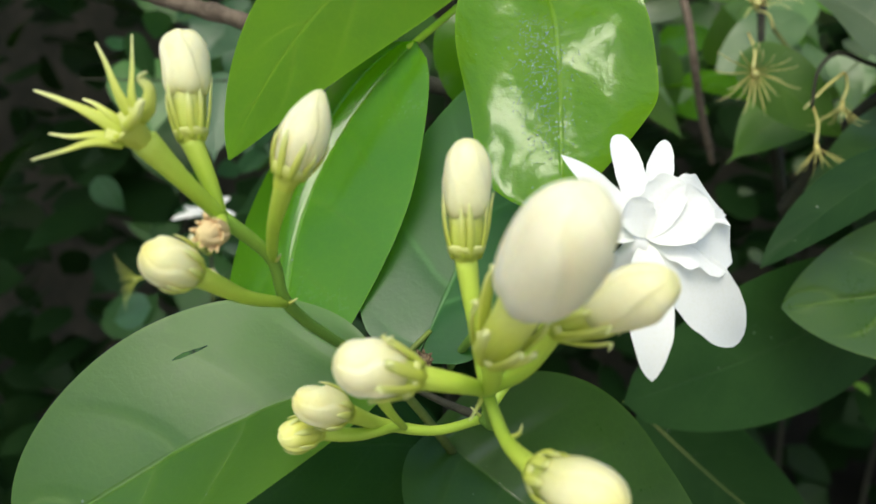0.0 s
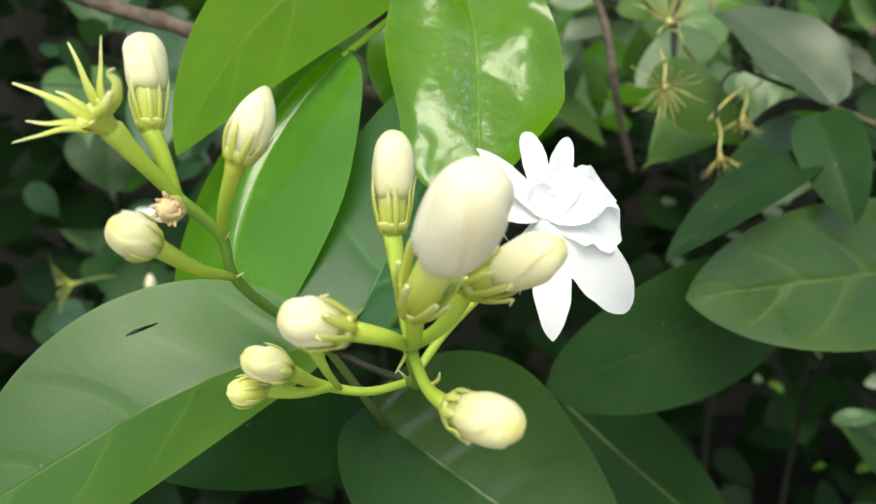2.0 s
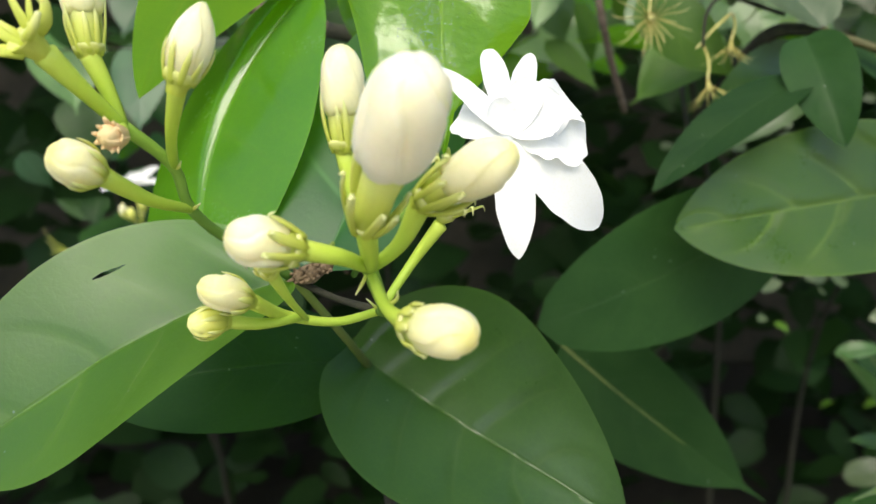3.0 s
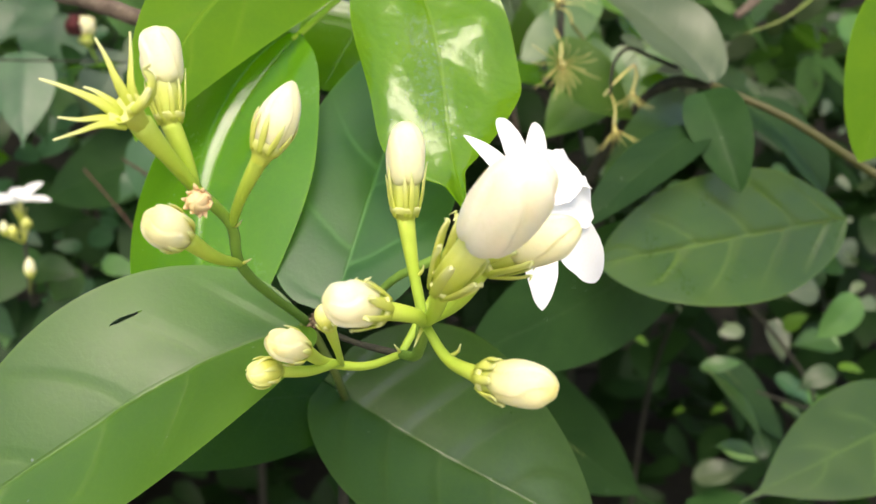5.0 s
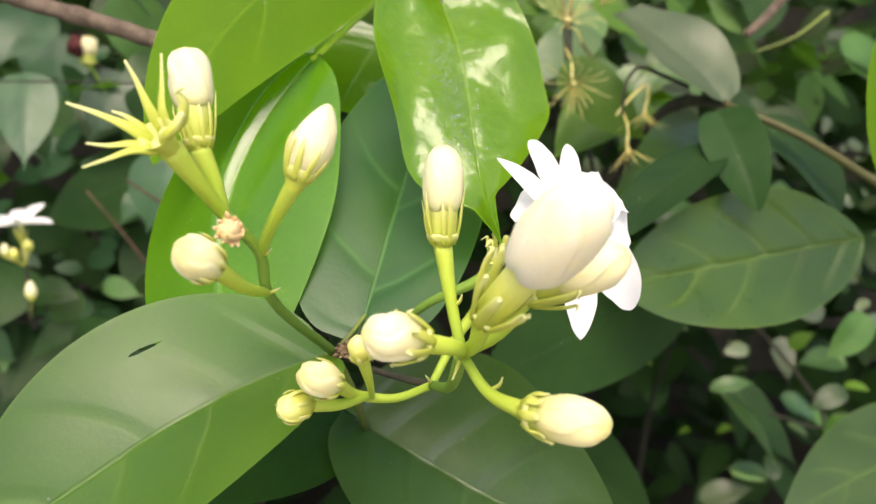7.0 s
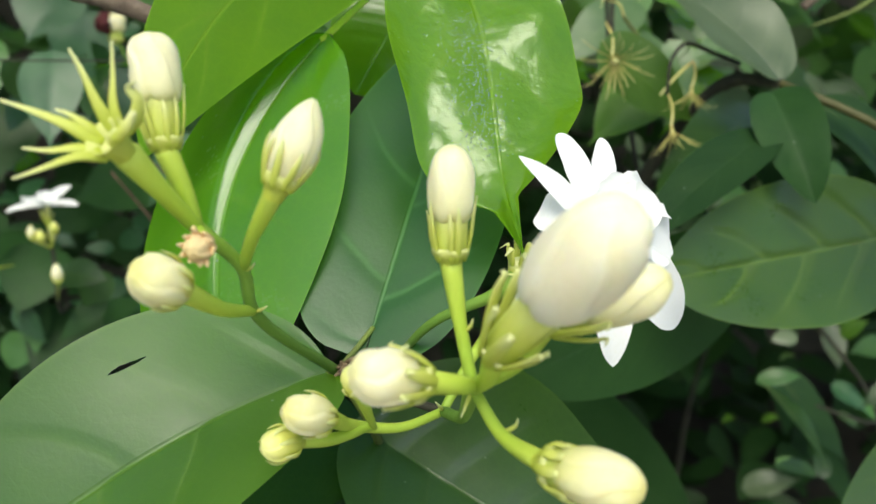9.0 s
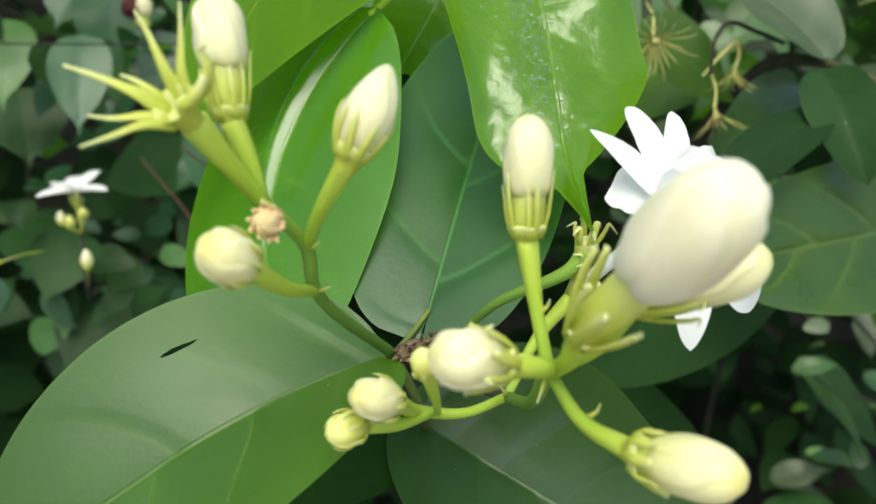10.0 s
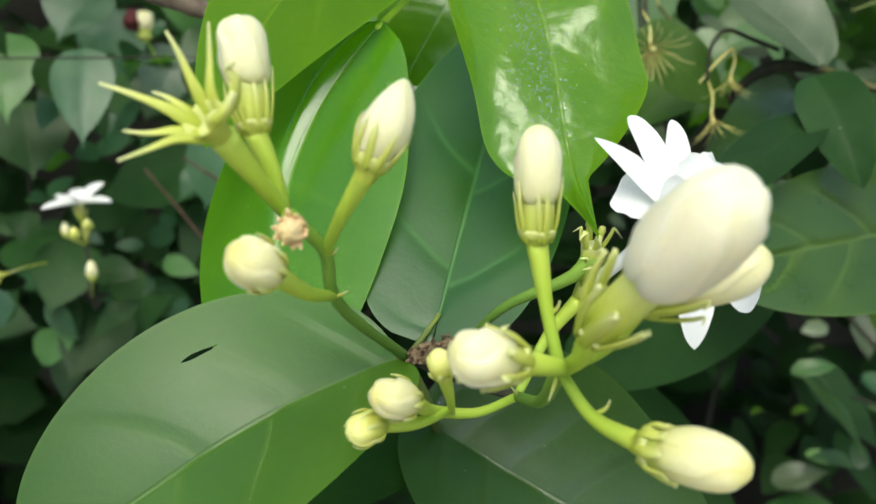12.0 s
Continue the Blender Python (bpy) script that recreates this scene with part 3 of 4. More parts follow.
flower_bud(sprig, (-0.0106, 0.1105, 1.1899), (-0.0057, 0.1101, 1.2008), 0.0030, OVOID, CREAM, 0.0026, 0.0050, 0.08, 2, "pointed cream bud", sep_w=0.00042, count=9, girth=0.86, seam=0.10)
flower_bud(sprig, (-0.0220, 0.1090, 1.1785), (-0.0262, 0.1036, 1.1830), 0.0030, ROUND, CREAM_WARM, 0.0018, 0.0042, 0.2, 3, "round greenish cream bud", sep_w=0.00048, seam=0.10)
flower_bud(sprig, (0.0057, 0.0980, 1.1694), (-0.0035, 0.0949, 1.1727), 0.0033, FAT, CREAM, 0.0017, 0.0056, 0.30, 4, "plump cream bud with folded petals", seam=0.12, sep_w=0.0006, count=7, stalk=0.0015, hook=0.35)
flower_bud(sprig, (-0.0047, 0.1140, 1.1574), (-0.0104, 0.1082, 1.1620), 0.0027, ROUND, CREAM_WARM, 0.0018, 0.0048, 0.16, 5, "small cream bud", seam=0.12, sep_w=0.0005)
flower_bud(sprig, (-0.0089, 0.1158, 1.1536), (-0.0136, 0.1121, 1.1548), 0.0023, ROUND, BUD_GREEN, 0.0015, 0.0044, 0.06, 6, "small yellowish green bud", count=7, sep_w=0.0005, seam=0.12)
flower_bud(sprig, (0.0115, 0.1121, 1.1795), (0.0117, 0.1138, 1.1946), 0.0031, LONG, CREAM, 0.0019, 0.0078, 0.10, 7, "upright cream bud in long sepals", sep_w=0.00046, count=9, stalk=0.0015, girth=0.80)
flower_bud(sprig, (0.0140, 0.0985, 1.1720), (0.0211, 0.0805, 1.1935), 0.0050, SWOLLEN, CREAM_BIG, 0.0018, 0.0088, 0.34, 8, "large swollen cream bud about to open", sep_w=0.0008, seam=0.09, stalk=0.0016, count=8, girth=0.53, hook=0.15)
flower_bud(sprig, (0.0217, 0.1025, 1.1739), (0.0330, 0.0938, 1.1820), 0.0034, LONG, CREAM, 0.0022, 0.0074, 0.26, 9, "cream bud with spreading sepals", sep_w=0.0006, stalk=0.0018, seam=0.11, hook=0.3)
flower_bud(sprig, (0.0187, 0.0934, 1.1600), (0.0259, 0.0822, 1.1623), 0.0033, FAT, CREAM_WARM, 0.0022, 0.0042, 0.16, 10, "drooping cream bud", sep_w=0.0006, stalk=0.0014, seam=0.09, hook=0.2, girth=0.84)
flower_bud(sprig, (-0.0008, 0.1125, 1.1620), (-0.0021, 0.1100, 1.1662), 0.0017, ROUND, BUD_GREEN, 0.0012, 0.0024, 0.02, 11, "tiny green bud", count=6, sep_w=0.00045)

for k, (x, y, z) in enumerate(((0.0005, 0.1408, 1.1522), (0.0030, 0.1396, 1.1532), (0.0055, 0.1392, 1.1545))):
    scale = under(mesh_object("dry_bud_scale", *bud_data((x, y + 0.0012, z - 0.0006), (x - 0.0003, y - 0.0010, z + 0.0006), 0.0013, ROUND[0], 0.3), SCALES), sprig)
    sepals(scale, SCALES, np.array((x, y, z)), (-0.2, -1, 0.5), 0.0009, 0.0016, 9, 0.7, 0.00032, 60 + k)

# open star calyx that lost its flower
STAR_AXIS = unit((-0.46, -0.52, 0.66))
STAR_BASE = np.array((-0.0266, 0.1091, 1.1946))
star = under(mesh_object("empty_calyx", *lathe_data(STAR_BASE, STAR_AXIS, ((-0.0004, 0.0010), (0.0004, 0.0013), (0.0016, 0.0016), (0.0030, 0.0020), (0.0039, 0.0025), (0.0041, 0.0026), (0.0040, 0.0024), (0.0031, 0.0018), (0.0020, 0.0011), (0.0016, 0.0001)), sides=40, lumps=0.04), CALYX), sprig, "star-shaped empty calyx with long thin sepals")
CUP = STAR_BASE + STAR_AXIS * 0.0038
tube("dry_shred", (CUP - STAR_AXIS * 0.0016, CUP + (0.0010, -0.0014, 0.0002), CUP + (0.0016, -0.0016, 0.0008)), (0.0006, 0.0009, 0.0006), CALYX, star, sides=8, n=8, lumps=0.4)
for end, wide, bow in (((-0.0392, 0.1092, 1.2011), 0.0020, 0.0002), ((-0.0369, 0.1066, 1.1963), 0.0019, -0.0003), ((-0.0368, 0.1015, 1.1940), 0.0023, 0.0), ((-0.0320, 0.1107, 1.2064), 0.0018, 0.0004), ((-0.0274, 0.1099, 1.2073), 0.0018, -0.0004), ((-0.0339, 0.1098, 1.2000), 0.0016, 0.0003)):
    e = np.array(end)
    out = e - CUP
    rim = CUP + unit(out - STAR_AXIS * np.dot(out, STAR_AXIS)) * 0.0019
    lift = np.array((0, 0, bow))
    s = tube_data((rim - STAR_AXIS * 0.0012, rim + (e - rim) * 0.25 + lift, rim + (e - rim) * 0.65 + lift * 1.3, e), (wide * 0.56, wide * 0.42, wide * 0.26, wide * 0.17, wide * 0.09), sides=10, n=20, flat=0.45, wide=np.cross(out, STAR_AXIS))
    under(mesh_object("sepal", *s, CALYX), star)
tube("sepal", (CUP + (0.0020, 0.0002, 0.0004), CUP + (0.0032, -0.0004, 0.0020), CUP + (0.0036, -0.0006, 0.0042), CUP + (0.0028, -0.0008, 0.0054), CUP + (0.0036, -0.0010, 0.0060)), (0.0008, 0.0010, 0.0007, 0.0005, 0.0003), CALYX, star, sides=8, n=18, flat=0.5)
tube("sepal", (CUP + (0.0012, -0.0018, 0.0000), CUP + (0.0024, -0.0024, 0.0012), CUP + (0.0034, -0.0026, 0.0030)), (0.0007, 0.0007, 0.0004), CALYX, star, sides=8, n=12)

# withered pink rosette
SP = np.array((-0.0198, 0.1085, 1.1838))
rosette = under(mesh_object("spent_flower", *bud_data(SP + (0.0006, 0.0030, -0.0004), SP + (-0.0004, -0.0016, 0.0003), 0.0018, ROUND[0], 0.2), SPENT), sprig, "shrivelled pinkish spent flower")
sepals(rosette, SPENT, SP + np.array((0.0002, 0.0006, 0)), (-0.1, -1, 0.1), 0.0012, 0.0017, 11, 0.7, 0.00042, 12)
tube("flower_stalk", (AJ, SP + np.array((0.0006, 0.0030, -0.0004))), (0.00075, 0.00108), STALK, sprig)

# curled empty calyx behind the large bud
CC = np.array((0.0278, 0.1337, 1.1709))
curl = under(mesh_object("empty_calyx", *tube_data((CC - (0.0006, 0.0, 0.0018), CC, CC + (0.0002, 0, 0.0012)), (0.0012, 0.0017, 0.0019), sides=14, n=7), CALYX), sprig, "empty calyx with curled sepals")
sepals(curl, CALYX, CC + np.array((0, 0, 0.001)), (0.1, -0.1, 1), 0.0017, 0.0036, 6, 0.28, 0.0006, 13, hook=1.2)

# open white flower
FC = np.array((0.0372, 0.1240, 1.1790))
FN = unit((-0.10, -0.84, 0.50))
CAL = np.array((0.0270, 0.1356, 1.1633))
bloom = under(mesh_object("flower", *tube_data((CAL, CAL * 0.4 + FC * 0.6, FC - FN * 0.0006), (0.0012, 0.0010, 0.0020), sides=14, n=10), PETAL), sprig, "open pure white jasmine bloom with pointed petals")
tube("calyx", (CAL - unit(FC - CAL) * 0.0012, CAL + unit(FC - CAL) * 0.0012, CAL + unit(FC - CAL) * 0.0028), (0.0008, 0.0018, 0.0019), CALYX, bloom, sides=14, n=7)
sepals(bloom, CALYX, CAL + unit(FC - CAL) * 0.002, unit(FC - CAL), 0.0017, 0.0060, 7, 0.45, 0.00042, 14, hook=0.5)
for k, (end, w, cup, sg, pp, qq, wv) in enumerate((
        ((0.0260, 0.1300, 1.1902), 0.0035, 0.25, 0.0014, 0.55, 0.80, 0.03), ((0.0360, 0.1402, 1.1922), 0.0043, 0.25, 0.0010, 0.62, 0.52, 0.05),
        ((0.0440, 0.1410, 1.1912), 0.0042, 0.2, 0.0010, 0.60, 0.66, 0.04), ((0.0488, 0.1312, 1.1836), 0.0096, 0.12, 0.0012, 0.62, 0.42, 0.10),
        ((0.0503, 0.1262, 1.1772), 0.0094, 0.14, 0.0014, 0.62, 0.42, 0.10), ((0.0524, 0.1245, 1.1630), 0.0094, 0.14, 0.0020, 0.66, 0.60, 0.04),
        ((0.0370, 0.1150, 1.1612), 0.0064, 0.2, 0.0016, 0.62, 0.70, 0.03), ((0.0294, 0.1292, 1.1820), 0.0080, 0.25, 0.0010, 0.6, 0.34, 0.05))):
    e = np.array(end)
    petal(bloom, FC + unit(e - FC) * 0.0006 + FN * 0.0004 * (k % 2), e, FN, w, sag=sg, curl=cup, p=pp, q=qq, wave=wv, nu=22, nv=36, seed=k * 2.1, hook=-0.0005, ruffle=0.26 if k in (3, 4) else 0.06)
# the inner whorl stands half upright round the throat
for k, (end, w, rise) in enumerate((((0.0456, 0.1252, 1.1838), 0.0086, 0.0022), ((0.0350, 0.1240, 1.1846), 0.0048, 0.0010), ((0.0412, 0.1262, 1.1872), 0.0060, 0.0012))):
    e = np.array(end)
    petal(bloom, FC + FN * 0.0006, e + FN * rise, unit(FN * 0.9 + unit(FC - e) * 0.25), w, sag=-0.0004, curl=0.28, p=0.6, q=0.42, wave=0.05, nu=22, nv=36, seed=5 + k, ruffle=0.12)

# leaves of the sprig
leaf(sprig, LEAF_MATURE, (-0.0022, 0.1439, 1.1507), (-0.0603, 0.1336, 1.1217), (-0.44, -0.52, 0.73), 0.0431, "broad matte green leaf with a small tear", sag=0.0068, fold=0.19, curl=0.18, p=0.39, q=0.50, cord=0.02, hook=0.0046, twist=0.56, nu=200, nv=300, quilt=0.0036, veins=4.0, hole=(0.675, 0.425, 0.017, 0.165, 0.06), stalk=KNOB)
leaf(sprig, LEAF_DIM, (0.0105, 0.1775, 1.1185), (0.0613, 0.1331, 1.1010), (-0.19, -0.55, 0.81), 0.0520, "broad dark green leaf with sky sheen", sag=-0.0041, fold=0.32, curl=0.28, p=0.41, q=0.80, cord=0.23, hook=-0.0060, twist=-0.40, nu=60, nv=90, quilt=0.0060, seed=2)
leaf(sprig, LEAF_SHADED, (0.0097, 0.1781, 1.1179), (-0.0508, 0.1739, 1.1147), (-0.13, -0.40, 0.91), 0.0400, "shaded dark green leaf", sag=0.004, fold=0.05, p=0.5, q=0.67, nu=24, nv=36, quilt=0.0012, seed=3)
leaf(sprig, LEAF_SKY_TINT, (0.0062, 0.1508, 1.1550), (0.0380, 0.2120, 1.2050), (-0.20, -0.62, 0.76), 0.0400, "pale-veined leaf, the sky's blue put into its green", sag=0.001, fold=0.16, p=0.30, q=0.52, cord=0.30, nu=40, nv=160, quilt=0.0030, veins=3.4, seed=4, stalk=KNOB, petiole=0.0005)
for a, c, d in ((N2, (0.0139, 0.1275, 1.1505), (0.0128, 0.1262, 1.1522)), ((0.0160, 0.1020, 1.1595), (0.0176, 0.1012, 1.1607), (0.0178, 0.1005, 1.1622)), ((0.0128, 0.1105, 1.1700), (0.0138, 0.1098, 1.1712), (0.0139, 0.1092, 1.1724)), (J, (0.0128, 0.1072, 1.1612), (0.0118, 0.1060, 1.1600)), (NC, (-0.0142, 0.1208, 1.1772), (-0.0136, 0.1200, 1.1782)), (DJ, (-0.0132, 0.1240, 1.1700), (-0.0122, 0.1232, 1.1708))):
    tube("bract", (a, c, d), (0.00035, 0.00030, 0.00010), CALYX, sprig, sides=7, n=8)

# ---- overhanging branch with light green leaves ----
over = thing("jasmine_branch", (0.030, 0.215, 1.262), "overhanging jasmine branch with bright light green leaves", "jasmine branch")
tube("stem", ((0.02, 1.20, 0.0), (0.02, 1.00, 0.9), (0.015, 0.46, 1.20), (0.022, 0.26, 1.24), (0.030, 0.215, 1.262), (-0.02, 0.21, 1.275)), (0.006, 0.004, 0.002, 0.0012, 0.001, 0.0008), BARK_DARK, over, "thin brown stem", n=40)
leaf(over, LEAF_YOUNG, (0.0033, 0.1961, 1.2058), (-0.0169, 0.1457, 1.1441), (-0.64, -0.52, 0.57), 0.0507, "bright green leaf with a pale sheen along its midrib", sag=0.0025, fold=-0.09, curl=-0.09, p=0.52, q=0.60, hook=0.0022, skew=0.0149, twist=0.14, crease=0.95, nu=44, nv=50, quilt=0.0015, seed=5, stalk=(0.0215, 0.2149, 1.2198), wood=STALK)
leaf(over, LEAF_UNDER, (0.0257, 0.2061, 1.2379), (-0.0342, 0.1770, 1.1829), (-0.08, -0.90, 0.42), 0.034, "light yellow-green leaf seen against the light", sag=0.002, fold=-0.15, p=0.47, q=0.84, skew=0.010, nu=24, nv=40, quilt=0.0015, seed=6)
wet = leaf(over, LEAF_GLOSSY, (0.0280, 0.1880, 1.2380), (0.0270, 0.1288, 1.1748), (0.10, -0.78, 0.62), 0.0430, "wet-looking glossy light green cupped leaf", sag=-0.013, fold=0.08, curl=0.25, p=0.62, q=0.66, skew=-0.004, twist=-0.5, drip=0.16, nu=60, nv=90, quilt=0.004, wave=0.18, lobe=0.40, slim=0.66, dish=((0.10, 0.648, 0.68, 0.26, 0.12), (0.55, 0.79, 0.96, 0.135, -0.096), (-0.59, 0.38, 0.59, 0.124, 0.128)), seed=7)


def droplets(parent, count, across, along, nu, nv, seed):
    """Fine water droplets scattered on a leaf blade, joined into one part."""
    rnd = random.Random(seed)
    me = parent.data
    verts, faces = [], []
    for _ in range(count):
        i = int(rnd.uniform(*along) * nv) * (nu + 1) + int((0.5 + 0.5 * rnd.gauss(across, 0.17)) * nu)
        c, n = me.vertices[i].co, me.vertices[i].normal
        if n.y > 0:
            n = -n
        a = n.orthogonal().normalized()
        b = n.cross(a)
        r = rnd.uniform(0.00006, 0.00019)
        c = c + a * rnd.uniform(-0.0006, 0.0006) + b * rnd.uniform(-0.0006, 0.0006)
        o = len(verts)
        for h, f in ((-0.1, 1.0), (0.45, 0.85), (0.75, 0.45)):
            verts += [c + n * (h * r) + (a * math.cos(t * 1.0472) + b * math.sin(t * 1.0472)) * (f * r) for t in range(6)]
        verts.append(c + n * (0.85 * r))
        faces += [(o + q * 6 + t, o + q * 6 + (t + 1) % 6, o + q * 6 + 6 + (t + 1) % 6, o + q * 6 + 6 + t) for q in range(2) for t in range(6)]
        faces += [(o + 12 + t, o + 12 + (t + 1) % 6, o + 18) for t in range(6)]
    ob = mesh_object("dew", verts, faces, None, WATER)
    return under(ob, parent, "fine clear water droplets")


droplets(wet, 1100, 0.16, (0.34, 0.74), 60, 90, 3)
leaf(over, LEAF_YOUNG, (0.0269, 0.2359, 1.2119), (0.0130, 0.2335, 1.1891), (0.0, -0.8, 0.6), 0.030, seed=8, sag=0.002)

# ---- branch with dried calyxes and broad dark leaves ----
right = thing("jasmine_branch", (0.55, 0.50, 0.0), "jasmine branch with dark leaves and dried brown calyxes", "jasmine branch")
FORK = (0.1810, 0.2947, 1.1861)
tube("stem", ((0.55, 0.50, 0.0), (0.52, 0.46, 0.7), (0.42, 0.34, 1.0), (0.2660, 0.2298, 1.1287), (0.2204, 0.2527, 1.1606), (0.1996, 0.2709, 1.1759), FORK), (0.006, 0.005, 0.004, 0.0019, 0.0018, 0.0017, 0.0015), OLIVE, right, "olive green woody stem", n=40)
tube("stem", (FORK, (0.1712, 0.3132, 1.1853), (0.1614, 0.3316, 1.1648), (0.1518, 0.3478, 1.1357)), (0.0017, 0.0030, 0.0032, 0.0030), BARK_DARK, right, "dark brown stem", n=24)
tube("stem", ((0.1777, 0.3186, 1.1920), (0.1620, 0.3133, 1.1965), (0.1503, 0.3120, 1.1999), (0.1421, 0.3073, 1.1941), (0.1399, 0.3044, 1.1814)), (0.0009, 0.0008, 0.0006), BARK_DARK, right, n=24)
leaf(right, LEAF_BROAD, (0.2204, 0.2534, 1.1384), (0.1075, 0.2380, 1.1299), (-0.50, -0.79, 0.34), 0.0507, "large smooth dark green leaf", sag=-0.0015, fold=0.12, curl=0.06, p=0.66, q=0.71, nu=60, nv=90, quilt=0.010, wave=0.08, seed=9)
leaf(right, LEAF_SHADED, (0.1690, 0.2806, 1.1221), (0.0658, 0.2487, 1.0952), (0.35, -0.9, 0.15), 0.050, "shaded bluish green leaf", sag=0.004, p=0.5, q=0.6, seed=10)
leaf(right, LEAF_SHADED, (0.16, 0.2638, 1.173), (0.0985, 0.2337, 1.1432), (-0.3, -0.40, 0.85), 0.022, "narrow dark leaf", sag=0.004, fold=0.1, q=0.8, seed=11, nu=16, nv=30)
leaf(right, LEAF_DIM, (0.1891, 0.3208, 1.1737), (0.1386, 0.3036, 1.1427), (0.1, -0.8, 0.5), 0.0317, "mid green curled leaf", sag=0.004, fold=0.25, curl=0.2, q=0.8, wave=0.08, seed=18, nu=16, nv=30)
leaf(right, LEAF_PALE, (0.1812, 0.337, 1.1484), (0.1545, 0.3312, 1.1413), (0.0, -0.5, 0.85), 0.0119, sag=0.001, fold=0.1, seed=19)
leaf(right, LEAF_SHADED, (0.1626, 0.2721, 1.1853), (0.1626, 0.241, 1.1526), (-0.45, -0.85, 0.30), 0.0235, "green leaf creased along its rib", sag=0.004, fold=0.38, q=0.75, wave=0.06, seed=12, nu=16, nv=30)
leaf(right, LEAF_SHADED, (0.1977, 0.2988, 1.18), (0.2163, 0.2626, 1.1465), (0.3, -0.85, 0.2), 0.0323, sag=0.004, fold=0.2, q=0.75, wave=0.06, seed=13, nu=16, nv=30)
leaf(right, LEAF_GREY, (0.1815, 0.2947, 1.1866), (0.1552, 0.3436, 1.2228), (0.15, -0.80, 0.55), 0.040, "greyish green leaf with a sky sheen", sag=0.004, fold=0.18, curl=0.1, q=0.5, p=0.45, wave=0.08, seed=14, nu=20, nv=30)
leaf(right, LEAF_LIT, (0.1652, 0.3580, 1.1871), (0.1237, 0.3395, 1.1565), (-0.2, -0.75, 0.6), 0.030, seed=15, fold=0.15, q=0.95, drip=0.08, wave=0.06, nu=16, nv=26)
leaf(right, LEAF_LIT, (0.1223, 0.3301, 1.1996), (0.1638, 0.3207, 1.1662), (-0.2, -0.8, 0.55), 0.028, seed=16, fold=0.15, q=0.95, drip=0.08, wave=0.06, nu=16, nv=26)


def dried_calyx(parent, spot, way, seed, size=1.0, mat=None, stalk=None, count=11):
    mat = mat or DRY
    spot, way = np.asarray(spot, float), unit(way)
    ob = under(mesh_object("dried_calyx", *tube_data((spot - way * 0.003 * size, spot, spot + way * 0.0012 * size), (0.0006 * size, 0.0010 * size, 0.0013 * size), sides=10, n=6), mat), parent)
    sepals(ob, mat, spot + way * 0.0006 * size, way, 0.0011 * size, 0.0092 * size, count + 5, 1.25, 0.00020 * size, seed, bend=0.1, hook=0.1)
    if stalk is not None:
        tube("flower_stalk", (stalk, (np.asarray(stalk) + spot) / 2 + np.array((0.001, 0, 0.001)), spot - way * 0.003 * size), (0.00045, 0.00055), mat, parent, sides=7)


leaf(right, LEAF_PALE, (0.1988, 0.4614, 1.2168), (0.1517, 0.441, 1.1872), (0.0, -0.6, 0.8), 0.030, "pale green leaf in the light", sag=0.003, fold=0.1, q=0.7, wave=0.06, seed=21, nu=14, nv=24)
dried_calyx(right, (0.1415, 0.3002, 1.1672), (0.1, -0.35, -0.9), 31, 0.9, stalk=(0.1402, 0.3047, 1.1825), count=12)
dried_calyx(right, (0.1538, 0.3113, 1.1810), (-0.15, -0.3, -1), 32, 0.85, stalk=(0.1553, 0.3140, 1.1926))
tube("flower_stalk", ((0.1533, 0.3115, 1.1932), (0.1465, 0.3098, 1.1882), (0.1384, 0.3069, 1.1809)), (0.0008, 0.0009, 0.0005), DRY, right, flat=0.5)
dried_calyx(right, (0.1259, 0.3232, 1.1928), (-0.1, -0.9, -0.3), 33, 1.1, stalk=(0.1275, 0.3378, 1.207), count=13)
dried_calyx(right, (0.1428, 0.3726, 1.2189), (-0.15, -0.6, 0.7), 34, 1.15, stalk=(0.1491, 0.3681, 1.2086), count=13)
tube("flower_stalk", ((0.1491, 0.3681, 1.2086), (0.1514, 0.3544, 1.1996), (0.1505, 0.3305, 1.1894)), (0.0009, 0.0007), OLIVE, right)
dried_calyx(right, (0.1732, 0.3994, 1.2295), (0.2, -0.5, 0.8), 35, 0.9)
tube("stem", ((0.1563, 0.4013, 1.2395), (0.1545, 0.3950, 1.2144), (0.1521, 0.3854, 1.1965), (0.1570, 0.3771, 1.1704), (0.1566, 0.3588, 1.1419)), (0.0011, 0.0011), BARK_DARK, right, n=20)

leaf(right, LEAF_UNDER, (0.2009, 0.2147, 1.2260), (0.1707, 0.1959, 1.1711), (-0.3, -0.9, 0.3), 0.034, "bright yellow-green leaf", sag=0.003, fold=0.1, seed=17, nu=16, nv=30)
tube("stem", ((0.2249, 0.3494, 1.2143), (0.2358, 0.3491, 1.2240), (0.2511, 0.3500, 1.2427)), (0.0022, 0.0024, 0.0024), BARK, right, "reddish brown twig")
tube("stem", ((0.2284, 0.3463, 1.2063), (0.2471, 0.3433, 1.2138), (0.2634, 0.3422, 1.2259)), (0.0006, 0.0008, 0.0008), STEM_OLD, right)
tube("stem", ((0.1547, 0.4488, 1.1402), (0.1391, 0.4269, 1.1722), (0.1296, 0.4132, 1.1975), (0.1268, 0.4182, 1.2168), (0.1170, 0.4257, 1.2444)), (0.0018, 0.0020, 0.0020), BARK, right, "reddish brown twig")
tube("stem", ((0.1608, 0.4060, 1.1786), (0.1603, 0.4128, 1.2063), (0.1596, 0.4237, 1.2505)), (0.0009, 0.0010, 0.0010), BARK_DARK, right)

# ---- brown twig and tendril ----
twig = thing("dry_twig", (-0.0339, 0.2646, 1.2064), "bare brown dry twig among the leaves", "twig")
